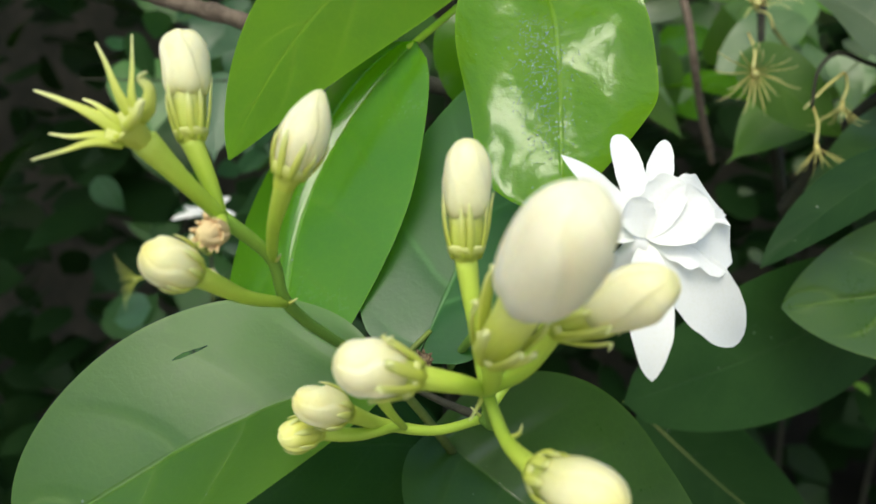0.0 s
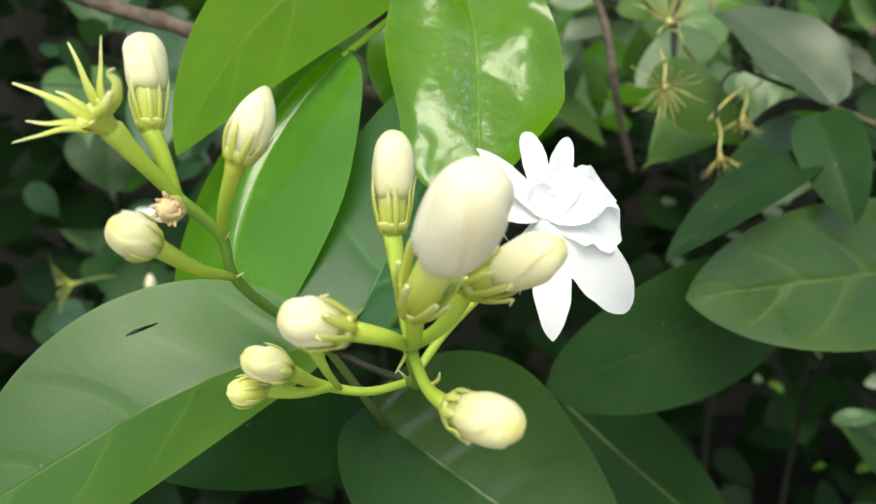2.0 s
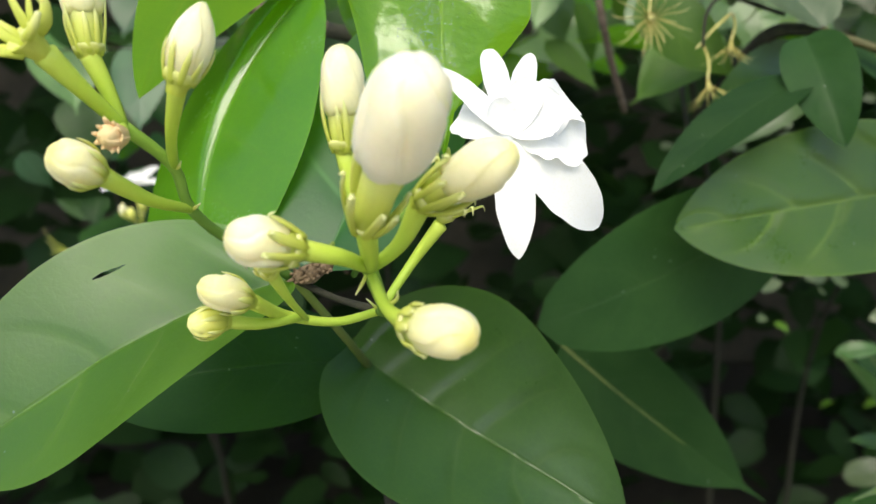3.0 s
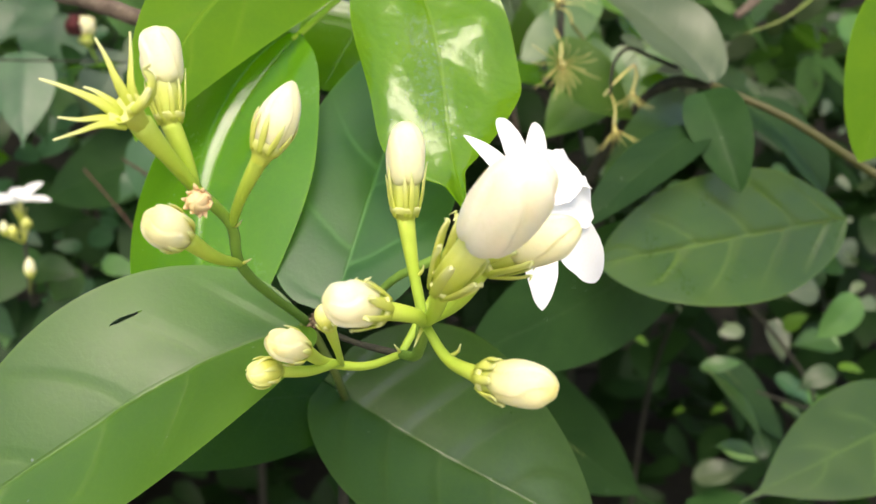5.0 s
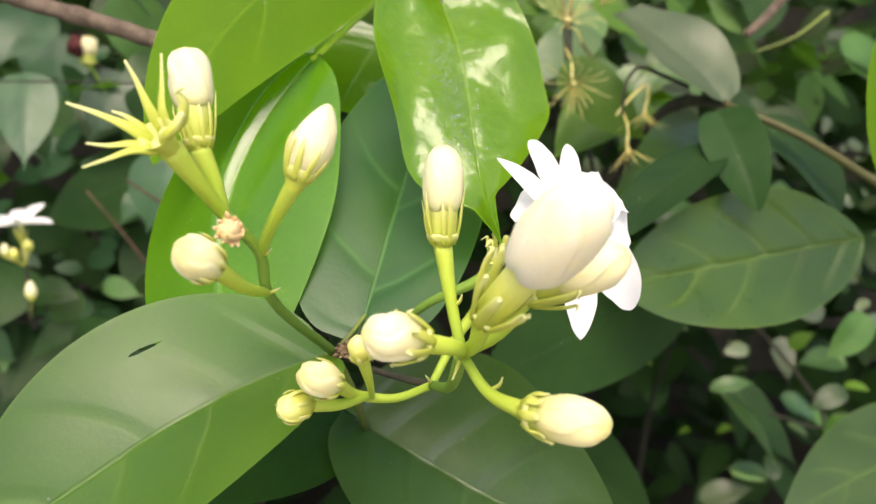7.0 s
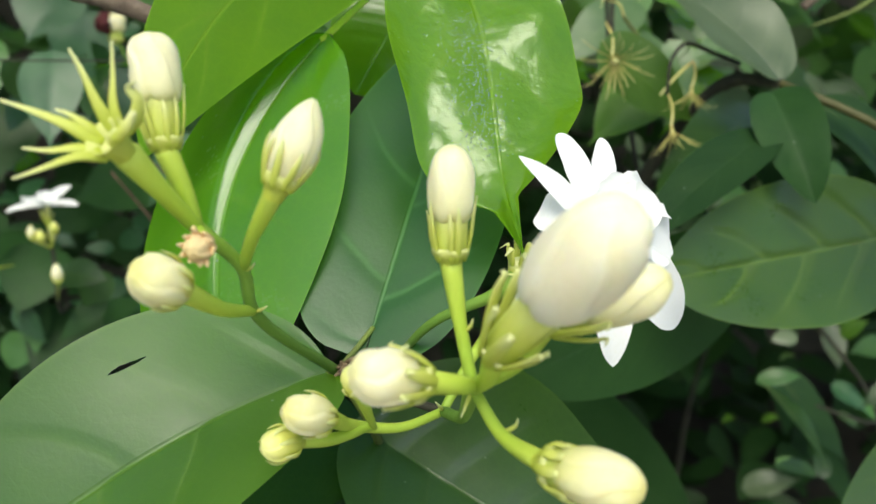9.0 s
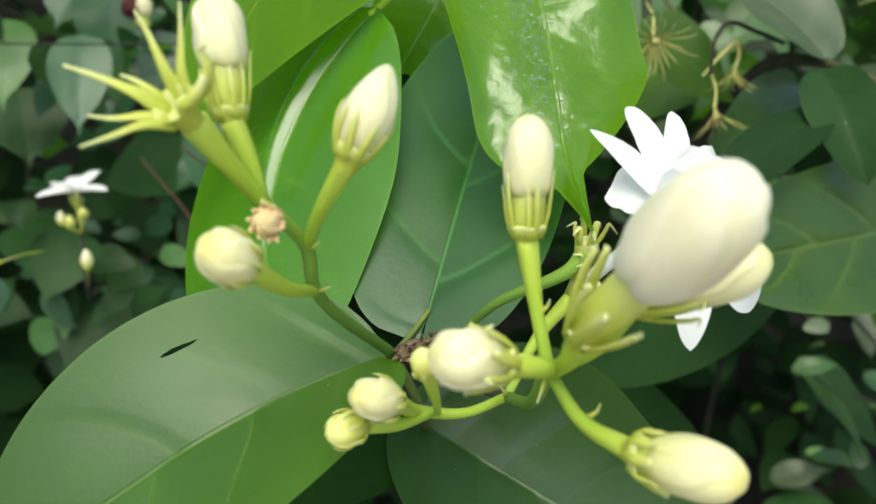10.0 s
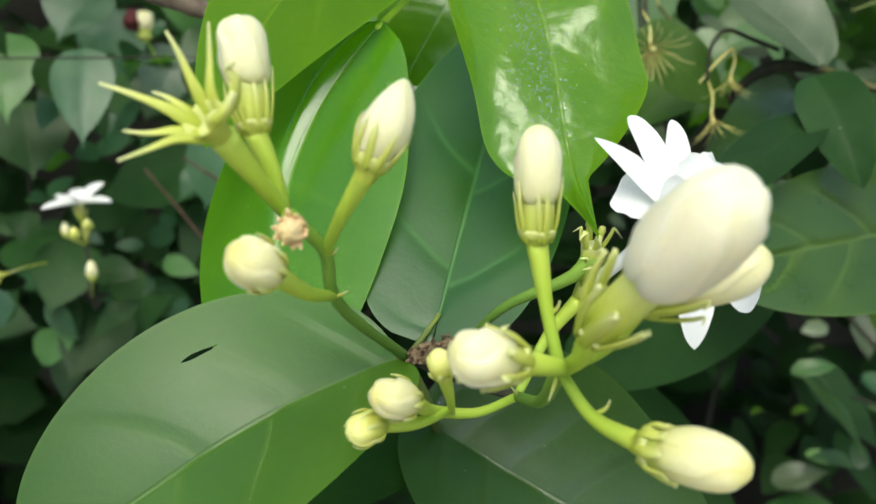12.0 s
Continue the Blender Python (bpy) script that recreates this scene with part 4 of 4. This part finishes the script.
tube("stem", ((-0.1297, 0.2906, 1.2398), (-0.0782, 0.2714, 1.2195), (-0.0577, 0.2697, 1.2138), (-0.0339, 0.2646, 1.2064), (0.0026, 0.2589, 1.1940)), (0.0022, 0.0025, 0.0026, 0.0026, 0.0024), BARK, twig, n=60, lumps=0.25, sides=14)
tube("stem", ((0.0026, 0.2589, 1.1940), (0.0332, 0.2640, 1.1836), (0.02, 0.9, 1.0), (0.02, 1.4, 0.0)), (0.0024, 0.0024, 0.004, 0.006), BARK_DARK, twig, n=40)
thorny = thing("dry_twig", (-0.0474, 0.4499, 1.1187), "thin reddish brown dead twiglets", "twig")
tube("stem", ((-0.0679, 0.4490, 1.1348), (-0.0503, 0.4513, 1.1210), (-0.0274, 0.4612, 1.1012), (-0.0067, 0.4732, 1.0471)), (0.0006, 0.0009, 0.0009, 0.0010), BARK_RED, thorny, n=20, lumps=0.3)
tube("stem", ((-0.0509, 0.4515, 1.1210), (-0.0492, 0.4512, 1.1138), (-0.0414, 0.4514, 1.1104)), (0.0008, 0.0007, 0.0005), BARK_RED, thorny, n=10, lumps=0.3)
tube("stem", ((-0.0912, 0.4741, 1.1254), (-0.0736, 0.4733, 1.1002), (-0.0515, 0.4786, 1.0623)), (0.0006, 0.0008, 0.0009), BARK_RED, thorny, n=16)
vine = thing("thin_tendril", (-0.1341, 0.4588, 1.1847), "thin grey-green tendril stretched between leaves", "tendril")
tube("stem", ((-0.1891, 0.4736, 1.1852), (-0.1341, 0.4588, 1.1847), (-0.0942, 0.4482, 1.1850), (-0.0521, 0.4476, 1.1847)), (0.0005, 0.0005), BARK_DARK, vine, n=20)

# ---- bush with a small white flower ----
bush = thing("jasmine_bush", (-0.25, 1.20, 0.0), "jasmine bush in shade with one small white flower", "jasmine bush", "jasmine bushes")
tube("stem", ((-0.25, 1.20, 0.0), (-0.23, 1.05, 0.6), (-0.16, 0.66, 0.98), (-0.1267, 0.4801, 1.0528), (-0.1291, 0.4914, 1.0806)), (0.006, 0.004, 0.002, 0.001), BARK_DARK, bush, n=30)
tube("stem", ((-0.23, 1.05, 0.6), (-0.24, 0.80, 1.05), (-0.1608, 0.6762, 1.1711), (-0.1446, 0.6950, 1.2568)), (0.004, 0.003, 0.002, 0.001), BARK_DARK, bush, n=30)
SF = np.array((-0.1289, 0.4892, 1.1043))
small = under(mesh_object("flower", *tube_data((SF - (0, 0, 0.013), SF - (0, 0, 0.006), SF), (0.0014, 0.0012, 0.0016), sides=10, n=6), CALYX), bush, "small white flower seen from the side")
sepals(small, CALYX, SF - (0, 0, 0.009), (0, 0, 1), 0.0018, 0.008, 7, 0.25, 0.0006, 46)
for k in range(8):
    a = 2 * math.pi * k / 8 + 0.3
    far = 0.0165 + 0.002 * ((k * 5) % 3)
    petal(small, SF, SF + np.array((math.cos(a) * far, math.sin(a) * far, -0.001 + 0.003 * ((k * 3) % 4))), (0, -0.25, 1), 0.0080, sag=0.0015, curl=0.2, p=0.6, q=0.6, nu=6, nv=10)
tube("flower_stalk", ((-0.1292, 0.4911, 1.0793), SF - (0, 0, 0.012)), (0.0008, 0.0012), CALYX, bush)
for k, (x, y, z, ln) in enumerate(((-0.1372, 0.4873, 1.0905, 0.0042), (-0.1248, 0.4850, 1.0935, 0.0034), (-0.1325, 0.4860, 1.0885, 0.0038))):
    d = np.array((x, y, z))
    flower_bud(bush, d - (0.0005, 0, ln), d + (-0.0008, -0.001, ln), 0.0024, OVOID, BUD_GREEN if k else CREAM, 0.0015, 0.004, 0.15, 40 + k)
    tube("flower_stalk", ((-0.1301, 0.4915, 1.0799), d - (0.0005, 0, ln)), (0.0007, 0.0010), CALYX, bush)
d = np.array((-0.1240, 0.4733, 1.0699))
flower_bud(bush, d - (0, 0, 0.005), d + (0, 0, 0.006), 0.003, OVOID, CREAM, 0.0018, 0.004, 0.2, 43)
tube("flower_stalk", ((-0.1267, 0.4801, 1.0528), (-0.1250, 0.4752, 1.0600), d - (0, 0, 0.005)), (0.0008, 0.0008, 0.001), STEM_OLD, bush)
WB = np.array((-0.1020, 0.6033, 1.1972))
flower_bud(bush, WB - (0, 0, 0.010), WB + (0.001, 0, 0.009), 0.0066, BLUNT, CREAM, 0.003, 0.004, 0.15, 44, "withering bud, half maroon")
tube("withered_petal", (WB + (-0.004, -0.003, -0.003), WB + (-0.0065, -0.004, 0.002), WB + (-0.004, -0.003, 0.008)), (0.0028, 0.0062, 0.0032), MAROON, bush, lumps=0.5)
tube("flower_stalk", ((-0.0845, 0.6095, 1.1579), (-0.0958, 0.6065, 1.1754), WB - (0, 0, 0.006)), (0.0008, 0.0009, 0.0012), STEM_GREEN, bush)
for args in (
        (LEAF_SHEEN, (-0.1280, 0.5430, 1.1855), (-0.1281, 0.5070, 1.1314), (0.1, -0.80, 0.6), 0.035), (LEAF_SHEEN, (-0.1290, 0.5960, 1.2225), (-0.1490, 0.5705, 1.1875), (0.0, -0.75, 0.65), 0.045),
        (LEAF_SHEEN, (-0.1273, 0.6559, 1.2084), (-0.1338, 0.6427, 1.1532), (0.1, -0.75, 0.6), 0.048), (LEAF_SHEEN, (-0.0454, 0.4776, 1.1440), (-0.0613, 0.4701, 1.1005), (0.1, -0.72, 0.68), 0.036), (LEAF_SHEEN, (-0.0814, 0.6153, 1.1827), (-0.1031, 0.5983, 1.1379), (0.15, -0.74, 0.66), 0.040), (LEAF_FAR, (-0.0922, 0.6550, 1.1603), (-0.1113, 0.6305, 1.1300), (0.1, -0.6, 0.8), 0.044),
        (LEAF_SHADED, (-0.0529, 0.6110, 1.1155), (-0.1492, 0.6256, 1.0742), (0.0, -0.7, 0.7), 0.070), (LEAF_SHADED, (-0.0561, 0.6192, 1.0635), (-0.0924, 0.5980, 1.0282), (0.0, -0.8, 0.6), 0.050),
        (LEAF_FAR, (-0.1389, 0.5514, 1.0471), (-0.1075, 0.5318, 1.0455), (0.0, -0.75, 0.65), 0.022), (LEAF_SHADED, (-0.1578, 0.6005, 1.0519), (-0.1749, 0.5624, 1.0127), (0.1, -0.7, 0.7), 0.045),
        (LEAF_SHADED, (-0.1407, 0.6043, 1.0036), (-0.1686, 0.5586, 0.9652), (0.1, -0.7, 0.7), 0.050), (LEAF_SHADED, (-0.1456, 0.6185, 0.9722), (-0.0970, 0.5950, 1.0123), (0.1, -0.7, 0.7), 0.035),
        (LEAF_YOUNG, (-0.1834, 0.6419, 1.1010), (-0.1635, 0.6378, 1.1053), (0.1, -0.7, 0.7), 0.020), (LEAF_YOUNG, (-0.1219, 0.6228, 1.1705), (-0.0790, 0.6016, 1.1739), (0.0, -0.5, 0.85), 0.016),
        (LEAF_FAR, (-0.0534, 0.6313, 1.1902), (-0.0804, 0.6099, 1.1637), (0.1, -0.7, 0.7), 0.036), (LEAF_FAR, (-0.0661, 0.6901, 1.1577), (-0.0565, 0.6677, 1.0843), (0.1, -0.8, 0.6), 0.060),
        (LEAF_FAR, (-0.1914, 0.6349, 1.1462), (-0.1808, 0.5974, 1.0971), (0.2, -0.85, 0.5), 0.060), (LEAF_FAR, (-0.1896, 0.5830, 1.1935), (-0.1759, 0.5440, 1.1419), (0.2, -0.85, 0.5), 0.050)):
    leaf(bush, *args, sag=0.003, fold=0.12, q=0.85, drip=0.1, wave=0.05, seed=args[1][0] * 40, nu=10, nv=16)

rnd = random.Random(5)
for k in range(20):
    c = np.array((rnd.uniform(-0.23, -0.02), rnd.uniform(0.62, 0.85), rnd.uniform(0.92, 1.30)))
    d = unit((rnd.uniform(-1, 1), rnd.uniform(-0.5, 0.3), rnd.uniform(-1.2, 0.2))) * rnd.uniform(0.045, 0.075)
    leaf(bush, LEAF_SHADED if c[2] < 1.10 else LEAF_FAR, c - d / 2, c + d / 2, (rnd.uniform(-0.3, 0.4), -0.8, rnd.uniform(0.3, 0.9)), rnd.uniform(0.035, 0.05), sag=0.003, fold=rnd.uniform(-0.1, 0.2), q=0.85, drip=0.1, wave=0.05, seed=k, nu=8, nv=14)

for k in range(26):
    c = np.array((rnd.uniform(-0.22, -0.03), rnd.uniform(0.54, 0.62), rnd.uniform(0.98, 1.20)))
    d = unit((rnd.uniform(-1, 1), rnd.uniform(-0.6, 0.5), rnd.uniform(-1.2, 0.4))) * rnd.uniform(0.022, 0.045)
    leaf(bush, (LEAF_SHEEN, LEAF_SHADED, LEAF_FAR)[k % 3], c - d / 2, c + d / 2, (rnd.uniform(-0.7, 0.7), -0.8, rnd.uniform(-0.1, 1.0)), rnd.uniform(0.014, 0.026), sag=0.002, fold=rnd.uniform(0.0, 0.3), q=0.9, drip=0.12, wave=0.08, twist=rnd.uniform(-0.5, 0.5), seed=k + 40, nu=8, nv=14)

ST = np.array((-0.1750, 0.4900, 1.0655))
dried_calyx(bush, ST, (-0.9, -0.35, -0.1), 51, 1.15, CALYX, stalk=(-0.1613, 0.5275, 1.0602), count=8)

# ---- low leaves at the near right ----
low = thing("jasmine_bush", (0.66, 1.15, 0.0), "low jasmine shoots with dark and pale leaves in shade", "jasmine bush", "jasmine bushes")
tube("stem", ((0.66, 1.15, 0.0), (0.64, 1.10, 0.6), (0.52, 0.80, 0.92), (0.3634, 0.4154, 0.9617), (0.3208, 0.4200, 0.9762)), (0.006, 0.004, 0.002, 0.001), BARK_DARK, low, n=30)
for args in (
        (LEAF_DIM, (0.2603, 0.3918, 1.0101), (0.2686, 0.3400, 0.9846), (0.35, -0.93, -0.1), 0.030), (LEAF_FAR, (0.2684, 0.4089, 1.0020), (0.2958, 0.4026, 1.0060), (0.0, -0.6, 0.8), 0.011),
        (LEAF_FAR, (0.2875, 0.3715, 0.9615), (0.2499, 0.3635, 0.9741), (0.0, -0.5, 0.85), 0.011), (LEAF_FAR, (0.2907, 0.3698, 0.9583), (0.3025, 0.3899, 0.9652), (-0.1, -0.6, 0.8), 0.011),
        (LEAF_FAR, (0.3357, 0.3721, 1.0117), (0.3122, 0.3747, 0.9981), (-0.1, -0.6, 0.8), 0.014), (LEAF_FAR, (0.3216, 0.3696, 0.9884), (0.3329, 0.3482, 0.9994), (-0.1, -0.6, 0.8), 0.015),
        (LEAF_MATURE, (0.2759, 0.2492, 1.0518), (0.1713, 0.2291, 1.0324), (-0.2, -0.6, 0.75), 0.046), (LEAF_SHADED, (0.0929, 0.3340, 1.0521), (0.1644, 0.2749, 1.0027), (0.5, -0.7, -0.45), 0.060),
        (LEAF_FAR, (0.3508, 0.3796, 1.0546), (0.3234, 0.3798, 1.0278), (-0.1, -0.9, 0.3), 0.022)):
    leaf(low, *args, sag=0.003, fold=0.1, q=0.85, drip=0.1, wave=0.05, seed=args[1][0] * 40, nu=12, nv=20)


for k in range(15):
    c = np.array((rnd.uniform(0.40, 0.70), rnd.uniform(0.55, 0.75), rnd.uniform(0.92, 1.14)))
    d = unit((rnd.uniform(-1, 1), rnd.uniform(-0.5, 0.3), rnd.uniform(-0.9, 0.3))) * rnd.uniform(0.03, 0.065)
    leaf(low, (LEAF_SHADED, LEAF_GREY, LEAF_FAR)[k % 3], c - d / 2, c + d / 2, (rnd.uniform(-0.4, 0.3), -0.6, rnd.uniform(0.4, 1.0)), rnd.uniform(0.022, 0.04), sag=0.003, fold=rnd.uniform(-0.1, 0.2), q=0.85, drip=0.1, wave=0.05, seed=k, nu=8, nv=14)

# leaves deep in the shade under the branch; glints put in as paler greens
for args in (
        (LEAF_PALE, (0.438, 0.635, 0.894), (0.462, 0.614, 0.889), (0, -0.45, 0.9), 0.0109),
        (LEAF_PALE, (0.461, 0.651, 0.896), (0.47, 0.638, 0.905), (0, -0.4, 0.9), 0.0089),
        (LEAF_GREY, (0.482, 0.617, 0.944), (0.48, 0.593, 0.908), (-0.2, -0.7, 0.7), 0.0222),
        (LEAF_LIT, (0.451, 0.564, 0.956), (0.467, 0.552, 0.973), (0, -0.5, 0.85), 0.0166),
        (LEAF_SHADED, (0.313, 0.458, 0.985), (0.352, 0.419, 0.93), (0.5, -0.8, -0.35), 0.0307),
        (LEAF_SHEEN, (0.461, 0.578, 0.905), (0.484, 0.554, 0.886), (0, -0.6, 0.8), 0.0203),
        (LEAF_GREY, (0.5, 0.56, 0.878), (0.529, 0.542, 0.887), (0, -0.5, 0.85), 0.0224),
        (LEAF_PALE, (0.43, 0.595, 0.823), (0.456, 0.574, 0.819), (0, -0.4, 0.9), 0.0148),
        (LEAF_GREY, (0.411, 0.611, 0.787), (0.457, 0.591, 0.803), (0, -0.5, 0.85), 0.0271),
        (LEAF_LIT, (0.42, 0.608, 0.858), (0.43, 0.595, 0.866), (0, -0.5, 0.9), 0.0116),
        (LEAF_LIT, (0.395, 0.632, 0.847), (0.402, 0.62, 0.855), (0, -0.5, 0.9), 0.0109),
        (LEAF_FAR, (0.493, 0.576, 0.887), (0.5, 0.556, 0.872), (0, -0.6, 0.8), 0.0155),
        (LEAF_PALE, (0.498, 0.609, 0.858), (0.508, 0.59, 0.85), (0, -0.4, 0.9), 0.0109),
        (LEAF_LIT, (0.51, 0.559, 0.918), (0.524, 0.542, 0.917), (0, -0.5, 0.9), 0.013),
        (LEAF_FAR, (0.496, 0.58, 0.941), (0.514, 0.56, 0.932), (-0.2, -0.7, 0.7), 0.0203),
        (LEAF_LIT, (0.362, 0.662, 0.918), (0.369, 0.646, 0.912), (0, -0.5, 0.9), 0.0098)):
    leaf(low, *args, sag=0.002, fold=0.12, q=0.85, drip=0.1, wave=0.06, seed=args[1][0] * 40, nu=10, nv=16)

# ---- light green shrub behind ----
shrub = thing("jasmine_bush", (0.60, 1.30, 0.0), "light green leafy jasmine shrub with yellowed calyxes", "jasmine bush", "jasmine bushes")
tube("stem", ((0.60, 1.30, 0.0), (0.55, 1.20, 0.8), (0.42, 0.85, 1.18), (0.30, 0.62, 1.34)), (0.007, 0.005, 0.003, 0.0015), BARK_DARK, shrub, n=24)
tube("stem", ((0.55, 1.20, 0.8), (0.36, 0.90, 1.15), (0.2615, 0.5854, 1.2531)), (0.005, 0.003, 0.002), BARK_DARK, shrub, n=24)
for k in range(60):
    c = np.array((rnd.uniform(0.10, 0.62), rnd.uniform(0.52, 0.80), rnd.uniform(1.13, 1.40)))
    d = unit((rnd.uniform(-1, 1), rnd.uniform(-0.5, 0.3), rnd.uniform(-1.2, 0.3))) * rnd.uniform(0.045, 0.08)
    leaf(shrub, ((LEAF_MATURE, LEAF_YOUNG, LEAF_FAR) if c[0] < 0.34 else (LEAF_FAR, LEAF_SHADED, LEAF_FAR))[k % 3], c - d / 2, c + d / 2, (rnd.uniform(-0.4, 0.3), -0.7, rnd.uniform(0.3, 1.0)), rnd.uniform(0.03, 0.05), sag=0.003, fold=rnd.uniform(-0.1, 0.2), q=0.85, drip=0.1, wave=0.05, seed=k, nu=8, nv=14)

for k in range(44):
    c = np.array((rnd.uniform(0.03, 0.42), rnd.uniform(0.55, 0.80), rnd.uniform(1.15, 1.42)))
    d = unit((rnd.uniform(-1, 1), rnd.uniform(-0.5, 0.3), rnd.uniform(-1.0, 0.3))) * rnd.uniform(0.05, 0.085)
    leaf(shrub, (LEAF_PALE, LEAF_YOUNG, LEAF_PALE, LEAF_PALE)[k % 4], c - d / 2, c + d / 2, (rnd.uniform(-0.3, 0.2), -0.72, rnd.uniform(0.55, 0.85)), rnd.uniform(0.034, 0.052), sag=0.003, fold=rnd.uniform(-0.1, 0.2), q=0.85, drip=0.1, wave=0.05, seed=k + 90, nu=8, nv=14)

# leaves in front of the shrub, light put into their brighter greens
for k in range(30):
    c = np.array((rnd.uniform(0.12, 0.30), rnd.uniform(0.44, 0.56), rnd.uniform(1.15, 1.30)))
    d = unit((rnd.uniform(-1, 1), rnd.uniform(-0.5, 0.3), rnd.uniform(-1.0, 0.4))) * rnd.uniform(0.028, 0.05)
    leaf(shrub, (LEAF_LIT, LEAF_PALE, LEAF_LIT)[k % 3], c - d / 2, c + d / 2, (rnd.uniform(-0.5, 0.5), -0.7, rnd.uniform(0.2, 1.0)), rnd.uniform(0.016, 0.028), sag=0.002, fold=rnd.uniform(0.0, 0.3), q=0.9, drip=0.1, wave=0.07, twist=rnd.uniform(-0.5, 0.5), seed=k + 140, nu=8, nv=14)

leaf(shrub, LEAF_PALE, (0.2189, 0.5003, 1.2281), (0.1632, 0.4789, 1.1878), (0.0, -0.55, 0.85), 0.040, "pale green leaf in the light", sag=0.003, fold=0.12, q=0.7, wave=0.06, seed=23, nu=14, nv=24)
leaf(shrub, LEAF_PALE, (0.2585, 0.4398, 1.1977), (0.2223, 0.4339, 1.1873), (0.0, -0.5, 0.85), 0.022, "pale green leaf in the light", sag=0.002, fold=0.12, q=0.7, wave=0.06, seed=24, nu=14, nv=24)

FF = np.array((0.1924, 0.8600, 1.2330))
far_flower = under(mesh_object("flower", *tube_data((FF + (0, 0.03, -0.02), FF + (0, 0.015, -0.008), FF), (0.0014, 0.0010, 0.0016), sides=8, n=6), CALYX), shrub, "small white flower")
for k in range(7):
    a = 2 * math.pi * k / 7
    petal(far_flower, FF, FF + np.array((math.cos(a) * 0.019, -0.006, math.sin(a) * 0.016)), (0, -0.9, 0.4), 0.010, sag=0.001, curl=0.2, p=0.6, q=0.45, nu=6, nv=10)

# ---- far foliage ----
def foliage(name, label, count, low_corner, high_corner, mat, seed, size=(0.045, 0.09), facing_up=0.7):
    """Many leaves joined into one mesh: nobody could count them."""
    rnd = random.Random(seed)
    verts, faces, uvs = [], [], []
    for k in range(count):
        c = np.array([rnd.uniform(a, b) for a, b in zip(low_corner, high_corner)])
        yaw, droop = rnd.uniform(0, 2 * math.pi), rnd.uniform(-1.0, 0.3)
        d = unit((math.cos(yaw), math.sin(yaw), droop))
        n = unit((rnd.uniform(-0.6, 0.6), -rnd.uniform(0.1, 0.9), facing_up * rnd.uniform(0.6, 1.4)))
        ln = rnd.uniform(*size)
        v, f, t, _ = blade_data(c - d * ln / 2, c + d * ln / 2, n, ln * rnd.uniform(0.5, 0.68), sag=ln * 0.05, fold=rnd.uniform(-0.1, 0.25), nu=2 if size[1] > 0.12 else 4, nv=5 if size[1] > 0.12 else 7, q=0.85)
        o = len(verts)
        verts += v
        faces += [tuple(i + o for i in q) for q in f]
        uvs += t
    return tagged(mesh_object(name, verts, faces, uvs, mat), label, "foliage", kind="stuff")


foliage("hedge_foliage", "dense dark green foliage of the hedge behind", 820, (-0.30, 0.80, 1.14), (1.6, 1.25, 1.75), LEAF_FAR, 71, (0.06, 0.10))
foliage("hedge_foliage", "shaded lower leaves of the hedge behind", 200, (0.30, 0.95, 0.85), (1.6, 1.30, 1.15), LEAF_SHADED, 78, (0.06, 0.10))
foliage("hedge_foliage", "unseen leaves added overhead to shade the hollow", 500, (-1.3, 0.42, 1.42), (-0.10, 1.20, 1.80), LEAF_FAR, 79, (0.07, 0.11))
foliage("hedge_foliage", "dark leaves deep in the hedge", 5000, (-2.4, 1.15, 0.0), (3.0, 2.2, 3.0), LEAF_SHADED, 72, (0.09, 0.16))
foliage("small_leaves", "small pale leaves and shoots deep in shade", 110, (0.28, 0.56, 0.94), (0.62, 0.80, 1.13), LEAF_GREY, 81, (0.012, 0.026), 0.4)
foliage("small_leaves", "small leaves between the shrub's branches", 170, (0.10, 0.50, 1.14), (0.62, 0.78, 1.42), LEAF_GREY, 82, (0.016, 0.040), 0.4)
foliage("small_leaves", "small bluish leaves in the shaded bush", 90, (-0.24, 0.60, 0.96), (-0.06, 0.82, 1.30), LEAF_SHEEN, 83, (0.016, 0.040), 0.5)
foliage("shrub_foliage", "unseen low leaves added to block light from the front", 520, (-1.1, 0.28, 0.35), (1.3, 0.62, 0.76), LEAF_SHADED, 77, (0.07, 0.11))


def wall_block(name, x0, x1, y0, y1, z1, label, mat=None, category="wall"):
    bm = bmesh.new()
    bmesh.ops.create_cube(bm, size=1)
    for v in bm.verts:
        v.co = Vector((x0 + (v.co.x + 0.5) * (x1 - x0), y0 + (v.co.y + 0.5) * (y1 - y0), (v.co.z + 0.5) * z1))
    bmesh.ops.bevel(bm, geom=bm.edges[:], offset=0.01, segments=2, affect="EDGES")
    me = bpy.data.meshes.new(name)
    bm.to_mesh(me)
    bm.free()
    me.materials.append(mat or WALL)
    return tagged(new(name, me), label, category, kind="structure")


WALL = rough_material("backdrop_plaster", (0.045, 0.045, 0.032), (0.12, 0.105, 0.08), 6, bump=0.7, depth=0.006)
wall_block("backdrop_wall", -4.0, 4.6, 2.5, 2.7, 3.0, "added dark wall closing off the view behind the hedge")
BOUNCE_PALE = rough_material("bounce_pale", (0.40, 0.39, 0.36), (0.58, 0.57, 0.53), 9, bump=0.4, depth=0.003)
wall_block("pavement", -5.0, 5.0, -2.6, -0.30, 0.07, "unseen pale slab added to bounce fill light under the buds", BOUNCE_PALE, "pavement")
